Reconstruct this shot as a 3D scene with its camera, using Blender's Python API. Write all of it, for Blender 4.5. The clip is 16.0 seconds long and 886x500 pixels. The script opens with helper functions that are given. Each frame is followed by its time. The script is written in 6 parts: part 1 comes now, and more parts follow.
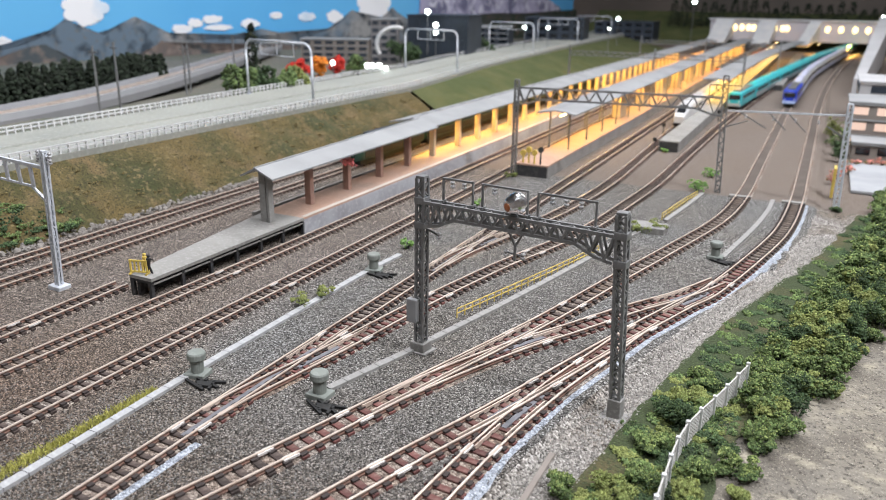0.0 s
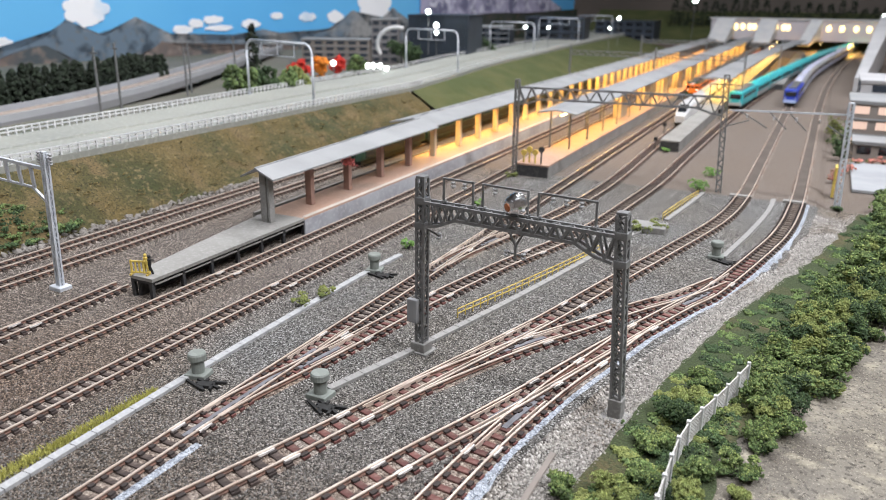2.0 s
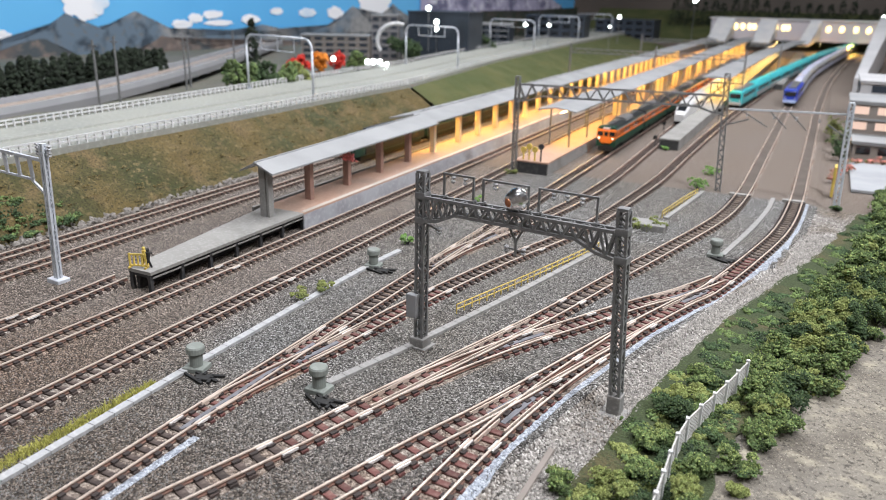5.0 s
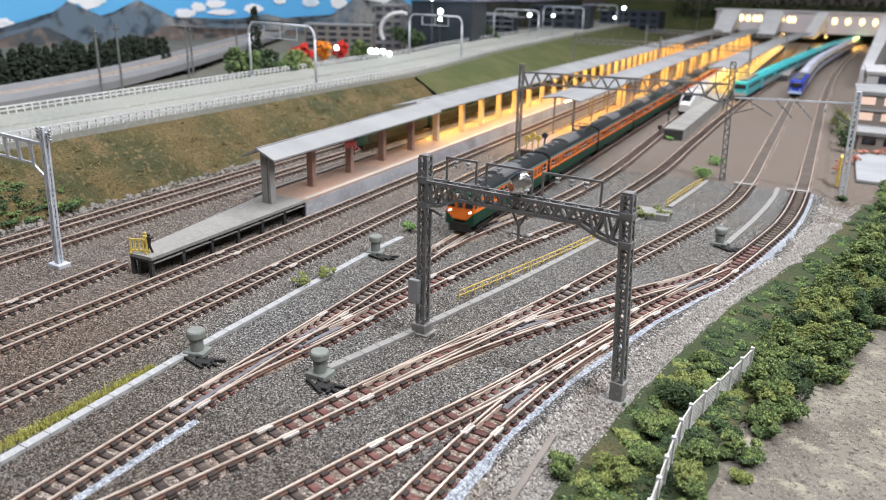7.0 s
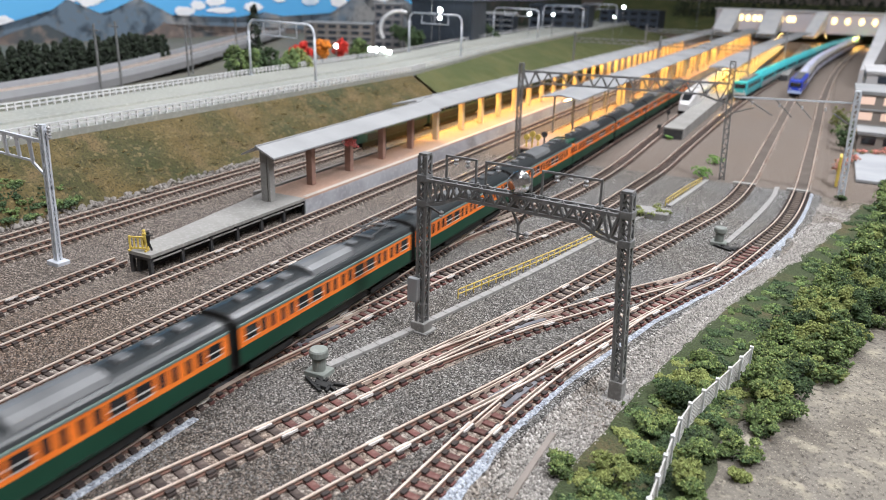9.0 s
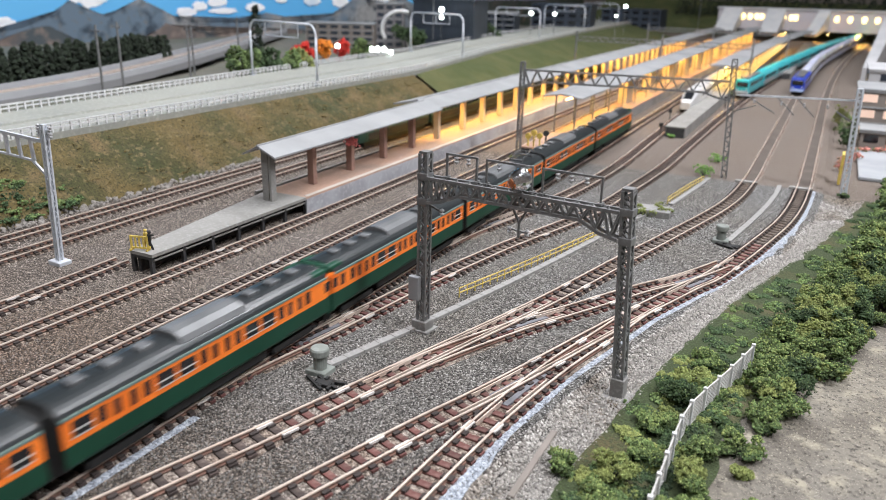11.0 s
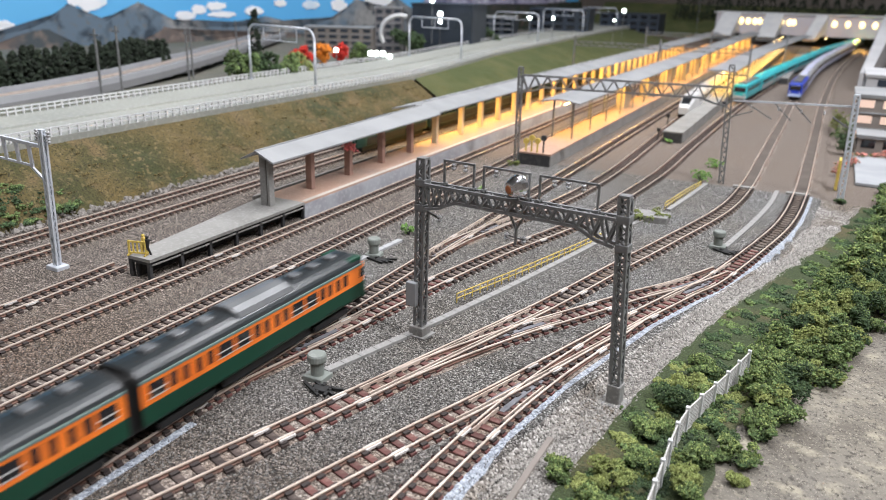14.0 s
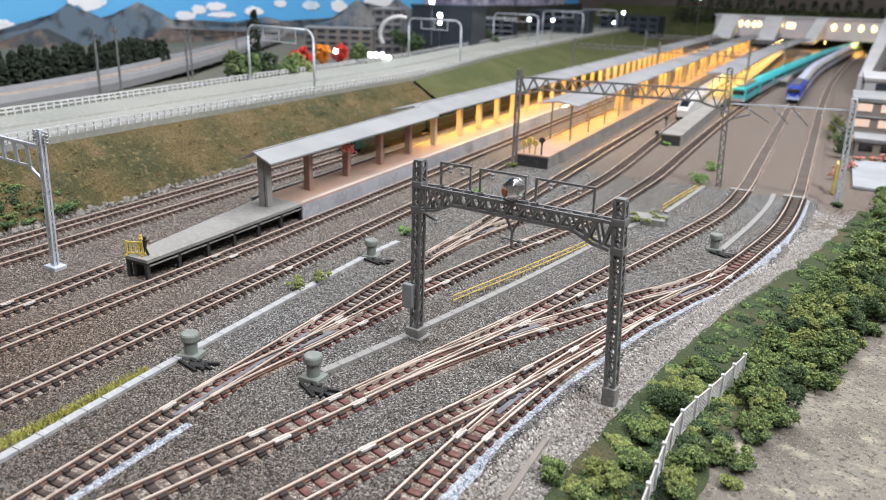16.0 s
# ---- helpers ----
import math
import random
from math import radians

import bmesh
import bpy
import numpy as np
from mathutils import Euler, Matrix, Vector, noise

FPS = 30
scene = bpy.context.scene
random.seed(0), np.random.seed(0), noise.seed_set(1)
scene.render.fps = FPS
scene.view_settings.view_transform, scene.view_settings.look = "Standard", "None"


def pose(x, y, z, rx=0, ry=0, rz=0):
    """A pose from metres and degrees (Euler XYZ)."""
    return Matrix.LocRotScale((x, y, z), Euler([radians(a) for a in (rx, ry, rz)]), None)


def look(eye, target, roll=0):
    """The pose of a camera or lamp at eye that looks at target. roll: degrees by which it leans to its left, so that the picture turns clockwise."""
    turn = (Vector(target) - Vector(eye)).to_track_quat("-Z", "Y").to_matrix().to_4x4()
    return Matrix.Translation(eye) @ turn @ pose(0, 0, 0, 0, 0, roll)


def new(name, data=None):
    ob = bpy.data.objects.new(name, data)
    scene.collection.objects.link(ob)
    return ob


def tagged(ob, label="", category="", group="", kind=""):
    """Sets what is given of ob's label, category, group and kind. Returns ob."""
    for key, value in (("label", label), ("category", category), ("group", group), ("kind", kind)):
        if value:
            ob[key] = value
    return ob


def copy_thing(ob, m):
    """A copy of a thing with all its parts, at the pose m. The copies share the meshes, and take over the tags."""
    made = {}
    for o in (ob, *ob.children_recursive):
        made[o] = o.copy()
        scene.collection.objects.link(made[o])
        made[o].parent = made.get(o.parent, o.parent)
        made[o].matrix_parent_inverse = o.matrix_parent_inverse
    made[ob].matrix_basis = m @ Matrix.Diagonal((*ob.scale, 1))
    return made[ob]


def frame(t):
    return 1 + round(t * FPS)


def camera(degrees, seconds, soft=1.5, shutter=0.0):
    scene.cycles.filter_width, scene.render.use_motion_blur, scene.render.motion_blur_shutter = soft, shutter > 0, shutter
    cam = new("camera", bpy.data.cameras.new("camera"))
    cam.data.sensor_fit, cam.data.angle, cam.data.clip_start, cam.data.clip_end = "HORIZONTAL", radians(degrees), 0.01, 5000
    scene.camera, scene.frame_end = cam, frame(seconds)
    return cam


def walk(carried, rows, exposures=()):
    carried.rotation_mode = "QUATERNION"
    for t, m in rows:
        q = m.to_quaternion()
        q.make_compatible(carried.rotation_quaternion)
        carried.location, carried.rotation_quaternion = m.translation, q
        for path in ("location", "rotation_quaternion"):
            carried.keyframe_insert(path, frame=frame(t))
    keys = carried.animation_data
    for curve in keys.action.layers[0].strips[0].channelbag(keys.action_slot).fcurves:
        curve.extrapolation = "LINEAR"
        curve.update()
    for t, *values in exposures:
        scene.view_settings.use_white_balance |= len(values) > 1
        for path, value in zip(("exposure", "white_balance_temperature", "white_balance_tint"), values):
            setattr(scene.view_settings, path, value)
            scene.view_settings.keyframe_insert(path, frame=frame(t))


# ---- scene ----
cam = camera(61.4, 16.0, soft=0.75, shutter=0.6)
PATH = [
    (0.0, 0.0014, -0.0015, 0.1481, 71.41, 0.74, 26.44),
    (0.5, 0.0019, -0.0014, 0.1482, 71.41, 0.85, 26.38),
    (1.0, 0.0012, -0.0017, 0.1482, 71.34, 0.77, 26.41),
    (1.5, 0.0013, -0.0017, 0.1481, 71.34, 0.73, 26.42),
    (2.0, 0.0017, -0.0013, 0.1482, 71.40, 0.60, 26.54),
    (2.5, 0.0014, -0.0018, 0.1479, 71.44, 0.60, 26.49),
    (3.0, 0.0016, -0.0018, 0.1482, 71.47, 0.61, 26.45),
    (3.5, 0.0014, -0.0018, 0.1481, 71.47, 0.88, 26.31),
    (4.0, 0.0008, -0.0020, 0.1481, 71.38, 1.08, 26.29),
    (6.5, 0.0009, -0.0003, 0.1440, 70.84, 1.21, 26.51),
    (7.0, 0.0004, -0.0002, 0.1433, 70.63, 1.35, 26.56),
    (7.5, 0.0011, 0.0003, 0.1420, 70.51, 1.31, 26.62),
    (8.0, 0.0020, 0.0002, 0.1415, 70.44, 1.26, 26.57),
    (8.5, 0.0022, 0.0004, 0.1418, 70.45, 1.32, 26.51),
    (9.0, 0.0003, -0.0002, 0.1430, 70.55, 1.52, 26.49),
    (11.5, 0.0010, 0.0003, 0.1421, 70.55, 1.25, 26.73),
    (12.0, 0.0004, 0.0000, 0.1431, 70.75, 1.44, 26.69),
    (12.5, 0.0000, 0.0000, 0.1430, 70.80, 1.50, 26.70),
    (13.0, 0.0007, 0.0003, 0.1431, 70.77, 1.43, 26.70),
    (13.5, 0.0015, 0.0003, 0.1432, 70.77, 1.40, 26.66),
    (14.0, 0.0015, 0.0002, 0.1436, 70.80, 1.41, 26.59),
    (14.5, 0.0024, 0.0000, 0.1435, 70.83, 1.42, 26.57),
    (15.0, 0.0027, 0.0001, 0.1443, 70.85, 1.52, 26.53),
    (15.5, 0.0021, 0.0000, 0.1443, 70.93, 1.65, 26.51),
    (16.0, 0.0028, 0.0001, 0.1443, 70.88, 1.69, 26.52),
]
cam.data.dof.use_dof, cam.data.dof.focus_distance, cam.data.dof.aperture_fstop = True, 0.34, 17.0
walk(cam, [(t, pose(x, y, z, rx, 0, rz) @ pose(0, 0, 0, 0, 0, lean)) for t, x, y, z, rx, lean, rz in PATH])

# ---- light: a room with ceiling lamps, in millimetres of a small-scale model railway ----
S = 0.001
world = bpy.data.worlds.new("room_air")
scene.world = world
world.use_nodes = True
world.node_tree.nodes["Background"].inputs[0].default_value = (0.82, 0.90, 1.0, 1)
world.node_tree.nodes["Background"].inputs[1].default_value = 0.25
scene.view_settings.exposure = -0.06


def area_lamp(name, x, y, z, sx, sy, watts, colour, target=None):
    lamp = bpy.data.lights.new(name, "AREA")
    lamp.shape, lamp.size, lamp.size_y, lamp.energy, lamp.color = "RECTANGLE", sx * S, sy * S, watts, colour
    ob = new(name, lamp)
    ob.matrix_world = look((x * S, y * S, z * S), target or (x * S, y * S, z * S - 1))
    return ob


CEILING = 1500
for lx, ly, watts in ((-420, 420, 13.0), (300, 1000, 15.0), (-350, 1500, 20.0), (-100, -520, 15.0), (950, 200, 47.0)):
    area_lamp("ceiling_lamp", lx, ly, CEILING - 30, 900, 220, watts, (0.935, 0.945, 0.99))

# ---- materials ----
def mat(name, base, rough=0.7, metal=0.0, spots=(), bump=0.0, bump_scale=900, island=0.0, mix=None, emit=None, spec=0.5):
    """spots: (scale, colour, low, high) layers of noise over the base colour. mix: per-object change of brightness."""
    m = bpy.data.materials.new(name)
    m.use_nodes = True
    nt = m.node_tree
    n, l = nt.nodes, nt.links
    b = n["Principled BSDF"]
    b.inputs["Roughness"].default_value, b.inputs["Metallic"].default_value = rough, metal
    b.inputs["Specular IOR Level"].default_value = spec
    tc = n.new("ShaderNodeTexCoord")
    col = n.new("ShaderNodeRGB")
    col.outputs[0].default_value = (*base, 1)
    out = col.outputs[0]
    for scale, colour, low, high in spots:
        tx = n.new("ShaderNodeTexNoise")
        tx.inputs["Scale"].default_value, tx.inputs["Detail"].default_value = scale, 4
        l.new(tc.outputs["Object"], tx.inputs["Vector"])
        rp = n.new("ShaderNodeValToRGB")
        rp.color_ramp.elements[0].position, rp.color_ramp.elements[1].position = low, high
        l.new(tx.outputs["Fac"], rp.inputs[0])
        mx = n.new("ShaderNodeMix")
        mx.data_type = "RGBA"
        l.new(rp.outputs[0], mx.inputs[0])
        l.new(out, mx.inputs[6])
        mx.inputs[7].default_value = (*colour, 1)
        out = mx.outputs[2]
    if mix:
        src = n.new("ShaderNodeNewGeometry").outputs["Random Per Island"] if island else n.new("ShaderNodeObjectInfo").outputs["Random"]
        mr = n.new("ShaderNodeMapRange")
        mr.inputs[3].default_value, mr.inputs[4].default_value = 1 - mix, 1 + mix
        l.new(src, mr.inputs[0])
        hs = n.new("ShaderNodeHueSaturation")
        l.new(mr.outputs[0], hs.inputs["Value"])
        l.new(out, hs.inputs["Color"])
        out = hs.outputs[0]
    l.new(out, b.inputs["Base Color"])
    if bump:
        tx = n.new("ShaderNodeTexNoise")
        tx.inputs["Scale"].default_value, tx.inputs["Detail"].default_value = bump_scale, 5
        l.new(tc.outputs["Object"], tx.inputs["Vector"])
        bp = n.new("ShaderNodeBump")
        bp.inputs["Strength"].default_value, bp.inputs["Distance"].default_value = bump, 0.0006
        l.new(tx.outputs["Fac"], bp.inputs["Height"])
        l.new(bp.outputs[0], b.inputs["Normal"])
    if emit:
        b.inputs["Emission Color"].default_value, b.inputs["Emission Strength"].default_value = (*emit[0], 1), emit[1]
    return m


def grit(name, stops, scale, bump=1.0, tint=None, rough=0.95):
    """Loose stones: cells with a random colour each, and relief."""
    m = bpy.data.materials.new(name)
    m.use_nodes = True
    nt = m.node_tree
    n, l = nt.nodes, nt.links
    b = n["Principled BSDF"]
    b.inputs["Roughness"].default_value = rough
    b.inputs["Specular IOR Level"].default_value = 0.25
    tc = n.new("ShaderNodeTexCoord")
    vo = n.new("ShaderNodeTexVoronoi")
    vo.inputs["Scale"].default_value = scale
    l.new(tc.outputs["Object"], vo.inputs["Vector"])
    sep = n.new("ShaderNodeSeparateColor")
    l.new(vo.outputs["Color"], sep.inputs[0])
    rp = n.new("ShaderNodeValToRGB")
    while len(rp.color_ramp.elements) < len(stops):
        rp.color_ramp.elements.new(0.5)
    for e, (p, c) in zip(rp.color_ramp.elements, stops):
        e.position, e.color = p, (*c, 1)
    l.new(sep.outputs[0], rp.inputs[0])
    out = rp.outputs[0]
    if tint:
        tx = n.new("ShaderNodeTexNoise")
        tx.inputs["Scale"].default_value, tx.inputs["Detail"].default_value = tint[0], 5
        l.new(tc.outputs["Object"], tx.inputs["Vector"])
        r2 = n.new("ShaderNodeValToRGB")
        r2.color_ramp.elements[0].position, r2.color_ramp.elements[1].position = tint[2], tint[3]
        l.new(tx.outputs["Fac"], r2.inputs[0])
        mx = n.new("ShaderNodeMix")
        mx.data_type, mx.blend_type = "RGBA", "MULTIPLY"
        l.new(r2.outputs[0], mx.inputs[0])
        l.new(out, mx.inputs[6])
        mx.inputs[7].default_value = (*tint[1], 1)
        out = mx.outputs[2]
    l.new(out, b.inputs["Base Color"])
    bp = n.new("ShaderNodeBump")
    bp.invert = True
    bp.inputs["Strength"].default_value, bp.inputs["Distance"].default_value = bump, 0.9 / scale
    l.new(vo.outputs["Distance"], bp.inputs["Height"])
    l.new(bp.outputs[0], b.inputs["Normal"])
    return m


def zoned(m):
    """Grey ballast in the middle of the yard; brown dusted ballast along the platform, beyond the joint in the boards and at the layout's edge."""
    n, l = m.node_tree.nodes, m.node_tree.links
    b = n["Principled BSDF"]
    src = b.inputs["Base Color"].links[0].from_socket
    tc = n.new("ShaderNodeTexCoord")
    nz = n.new("ShaderNodeTexNoise")
    nz.inputs["Scale"].default_value, nz.inputs["Detail"].default_value = 26, 4
    l.new(tc.outputs["Object"], nz.inputs["Vector"])
    sx = n.new("ShaderNodeSeparateXYZ")
    l.new(tc.outputs["Object"], sx.inputs[0])

    def zone(socket, a, c, wobble):
        ad = n.new("ShaderNodeMath")
        ad.operation = "MULTIPLY_ADD"
        l.new(nz.outputs["Fac"], ad.inputs[0])
        ad.inputs[1].default_value = wobble
        l.new(socket, ad.inputs[2])
        mr = n.new("ShaderNodeMapRange")
        mr.inputs[1].default_value, mr.inputs[2].default_value = a + wobble / 2, c + wobble / 2
        l.new(ad.outputs[0], mr.inputs[0])
        return mr.outputs[0]

    out = src
    for fac, colour, blend, most in ((zone(sx.outputs["X"], -.215, -.262, .05), (1.06, .94, .87), "MULTIPLY", 1.0),
                                     (zone(sx.outputs["Y"], .225, .145, .05), (.70, .60, .53), "MULTIPLY", 1.0),
                                     (zone(sx.outputs["Y"], .632, .640, .006), (.170, .134, .110), "MIX", .74)):
        k = n.new("ShaderNodeMath")
        k.operation = "MULTIPLY"
        l.new(fac, k.inputs[0])
        k.inputs[1].default_value = most
        mx = n.new("ShaderNodeMix")
        mx.data_type, mx.blend_type = "RGBA", blend
        l.new(k.outputs[0], mx.inputs[0])
        l.new(out, mx.inputs[6])
        mx.inputs[7].default_value = (*colour, 1)
        out = mx.outputs[2]
    l.new(out, b.inputs["Base Color"])
    return m


M_BALLAST = zoned(grit("grey_ballast", [(0, (.010, .010, .010)), (.32, (.052, .050, .047)), (.68, (.150, .145, .138)), (.88, (.29, .285, .275)), (1, (.50, .50, .50))], 2000, 1.0, (9, (.93, .87, .80), .38, .66)))
M_BED = grit("brown_dusted_roadbed", [(0, (.06, .05, .043)), (.35, (.165, .138, .12)), (.75, (.28, .24, .21)), (1, (.46, .42, .37))], 1500, .9, (30, (.78, .66, .58), .4, .65))
M_GRAVEL = grit("white_gravel", [(0, (.035, .03, .028)), (.3, (.155, .142, .13)), (.75, (.31, .292, .27)), (1, (.56, .54, .51))], 1250, 1.0, (22, (.60, .53, .46), .44, .66))
M_SIDE = grit("pale_blue_grey_grit", [(0, (.13, .145, .17)), (.45, (.27, .295, .335)), (1, (.47, .50, .55))], 1500, .8)
M_EARTH = mat("dry_earth", (.185, .166, .135), .95, spots=[(7, (.125, .114, .10), .42, .66), (30, (.105, .092, .075), .48, .66), (140, (.26, .235, .18), .52, .70), (600, (.055, .048, .04), .54, .68), (1500, (.34, .31, .25), .58, .74)], bump=1.0, bump_scale=420)
M_RAIL_TOP = mat("worn_rail_head", (.66, .56, .485), .34, .35, spots=[(90, (.50, .39, .32), .48, .74)])
M_RAIL = mat("rusty_rail_side", (.17, .092, .068), .75, .2, spots=[(300, (.10, .06, .045), .4, .7)])
M_SLEEPER = mat("brown_sleeper", (.042, .029, .025), .85, spots=[(500, (.11, .085, .072), .5, .8)], mix=.35, bump=.3)
M_SLEEPER_RED = mat("red_brown_sleeper", (.10, .036, .031), .8, spots=[(500, (.15, .085, .07), .5, .78)], mix=.3, bump=.3)
M_SLEEPER_DUST = mat("dusty_sleeper", (.095, .074, .06), .9, spots=[(500, (.055, .04, .033), .5, .8)], mix=.3, bump=.3)
M_CHAIR = mat("black_rail_chair", (.03, .022, .02), .8)
M_CONC = mat("weathered_concrete", (.25, .245, .235), .85, spots=[(40, (.17, .165, .16), .4, .7), (700, (.34, .33, .32), .5, .8)], bump=.25)
M_ROOF = mat("grey_sheet_roof", (.27, .275, .28), .7, spots=[(25, (.205, .21, .215), .4, .7), (500, (.26, .265, .27), .55, .8)], bump=.15)
M_GREYMETAL = mat("grey_painted_steel", (.175, .178, .18), .45, .25, spots=[(400, (.30, .30, .30), .5, .8)])
M_PALEMETAL = mat("pale_grey_steel", (.56, .59, .64), .5, .2, spots=[(200, (.38, .40, .45), .5, .8)])
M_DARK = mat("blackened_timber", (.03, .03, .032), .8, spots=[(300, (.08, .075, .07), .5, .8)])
M_PLATFORM = mat("warm_platform_paving", (.40, .255, .19), .8, spots=[(30, (.31, .22, .175), .4, .7), (500, (.46, .32, .25), .5, .8)])
M_PLATGREY = mat("grey_platform_paving", (.245, .24, .225), .85, spots=[(40, (.18, .175, .165), .4, .7), (600, (.31, .30, .29), .5, .75)], bump=.25)
M_PINKPOST = mat("brown_post", (.34, .21, .17), .75, spots=[(150, (.26, .16, .13), .4, .7)])
M_YELLOW = mat("yellow_paint", (.60, .45, .10), .6, spots=[(300, (.40, .28, .06), .5, .75)])
M_EXPWAY = mat("pale_concrete_deck", (.285, .29, .26), .7, spots=[(12, (.24, .248, .225), .4, .7), (300, (.38, .385, .35), .5, .8)])
M_WHITE = mat("white_plastic", (.60, .60, .60), .5, spots=[(30, (.50, .51, .53), .4, .7)])
M_GRASSBANK = mat("dry_grass_bank", (.10, .072, .023), .95, spots=[(16, (.040, .044, .013), .40, .60), (45, (.125, .088, .038), .52, .66), (250, (.165, .125, .055), .54, .72), (800, (.016, .016, .007), .48, .68)], bump=1.0, bump_scale=420)
M_GREENBANK = mat("green_turf_bank", (.055, .068, .019), .95, spots=[(20, (.085, .088, .03), .42, .65), (900, (.025, .04, .01), .52, .75)], bump=1.0, bump_scale=500)
M_ROCK = mat("grey_rock", (.24, .22, .20), .9, spots=[(150, (.12, .11, .10), .4, .65)], bump=.8, bump_scale=300)
M_FOLIAGE = mat("foam_foliage_green", (.105, .155, .05), .95, spots=[(60, (.035, .066, .024), .42, .62), (1200, (.18, .22, .08), .5, .75)], bump=.8, island=1, mix=.6)
M_FOLIAGE_Y = mat("foam_foliage_yellow_green", (.20, .225, .07), .95, spots=[(60, (.08, .11, .03), .4, .65), (1200, (.26, .28, .09), .5, .75)], bump=.8, island=1, mix=.35)
M_FOLIAGE_D = mat("foam_foliage_dark", (.048, .085, .034), .95, spots=[(60, (.013, .027, .012), .4, .65), (1200, (.09, .13, .05), .5, .75)], bump=.8, island=1, mix=.4)
# paler green for light painted onto the shrub tops
M_LIT_TOP = mat("pale_green_lit_tops", (.27, .32, .11), .95, spots=[(60, (.18, .24, .07), .4, .65)], island=1, mix=.4)
M_BRIGHTGREEN = mat("bright_green_turf", (.17, .31, .08), .9, spots=[(400, (.11, .23, .05), .4, .7)], bump=.8, island=1, mix=.4)
M_MOSS = mat("moss_green_turf", (.030, .042, .014), .95, spots=[(25, (.075, .058, .026), .50, .66), (700, (.02, .03, .01), .48, .70), (1500, (.09, .12, .04), .55, .75)], bump=1.0)
M_YGRASS = mat("yellow_green_grass", (.36, .35, .09), .9, mix=.3, island=1)
M_ORANGE = mat("orange_car_paint", (.92, .225, .03), .48, spots=[(60, (.78, .165, .02), .4, .7)], spec=.3)
M_GREEN = mat("dark_green_car_paint", (.008, .052, .03), .5, spots=[(60, (.006, .042, .024), .4, .7)], spec=.3)
M_CARROOF = mat("grey_car_roof", (.020, .024, .026), .28, spots=[(50, (.030, .033, .035), .4, .7)])
M_ACUNIT = mat("light_grey_roof_unit", (.10, .104, .108), .36, spots=[(60, (.14, .144, .148), .4, .7)])
M_GLASS = mat("dark_car_glass", (.012, .014, .017), .12, spec=.6)
M_SILVER = mat("silver_window_frame", (.72, .72, .72), .35, .5)
M_BLACK = mat("black_underframe", (.012, .012, .012), .7)
M_HEADLAMP = mat("lit_headlamp", (1, .95, .85), .3, emit=((1, .93, .82), 3.5))
M_WARMLAMP = mat("warm_tube", (1, .8, .4), .3, emit=((1, .66, .22), 18))
M_COOLLAMP = mat("cool_bulb", (.9, 1, .97), .3, emit=((.85, 1, .95), 14))
M_MOTOR = mat("grey_green_casting", (.20, .22, .20), .75, spots=[(80, (.14, .155, .14), .4, .7), (600, (.25, .265, .25), .5, .8)])
M_TROUGH = mat("pale_cable_trough", (.34, .345, .35), .85, spots=[(60, (.25, .255, .26), .4, .65), (700, (.43, .43, .43), .5, .75)], bump=.3)

M_FLOWER = mat("pink_blossom_foliage", (.55, .22, .18), .9, spots=[(300, (.12, .18, .06), .5, .62)], island=1, mix=.3)
M_REDLEAF = mat("red_autumn_leaves", (.50, .03, .02), .9, island=1, mix=.35)
M_ORANGELEAF = mat("orange_autumn_leaves", (.62, .20, .02), .9, island=1, mix=.35)
M_STONE = mat("ballast_stone", (.15, .145, .138), .9, island=1, mix=.8)
M_STONE_B = mat("brown_ballast_stone", (.165, .145, .13), .9, island=1, mix=.7)
M_PEBBLE = mat("white_pebble", (.31, .292, .27), .9, island=1, mix=.5)


# ---- mesh tools (millimetres) ----
def box(bm, x0, x1, y0, y1, z0, z1, bevel=0.0):
    g = bmesh.ops.create_cube(bm, size=1.0)
    bmesh.ops.transform(bm, matrix=Matrix.Translation(((x0 + x1) / 2, (y0 + y1) / 2, (z0 + z1) / 2)) @ Matrix.Diagonal((x1 - x0, y1 - y0, z1 - z0, 1)), verts=g["verts"])
    if bevel:
        bmesh.ops.bevel(bm, geom=list({e for v in g["verts"] for e in v.link_edges}), offset=bevel, segments=2, affect="EDGES", profile=0.5)


def rod(bm, p, q, r0, r1=None, n=8):
    p, q = Vector(p), Vector(q)
    r1 = r0 if r1 is None else r1
    d = q - p
    m = Matrix.Translation((p + q) / 2) @ d.to_track_quat("Z", "Y").to_matrix().to_4x4()
    bmesh.ops.create_cone(bm, cap_ends=True, segments=n, radius1=r0, radius2=r1, depth=d.length, matrix=m)


def beam(bm, p, q, w, h, up=(0, 0, 1)):
    """A bar of section w x h from p to q."""
    p, q = Vector(p), Vector(q)
    d = (q - p).normalized()
    side = d.cross(Vector(up))
    if side.length < 1e-4:
        side = Vector((1, 0, 0))
    side.normalize()
    top = side.cross(d)
    vs = [bm.verts.new(c + side * (sx * w / 2) + top * (sz * h / 2)) for c in (p, q) for sx, sz in ((-1, -1), (1, -1), (1, 1), (-1, 1))]
    for f in ((0, 1, 2, 3), (7, 6, 5, 4), (0, 4, 5, 1), (1, 5, 6, 2), (2, 6, 7, 3), (3, 7, 4, 0)):
        bm.faces.new([vs[i] for i in f])


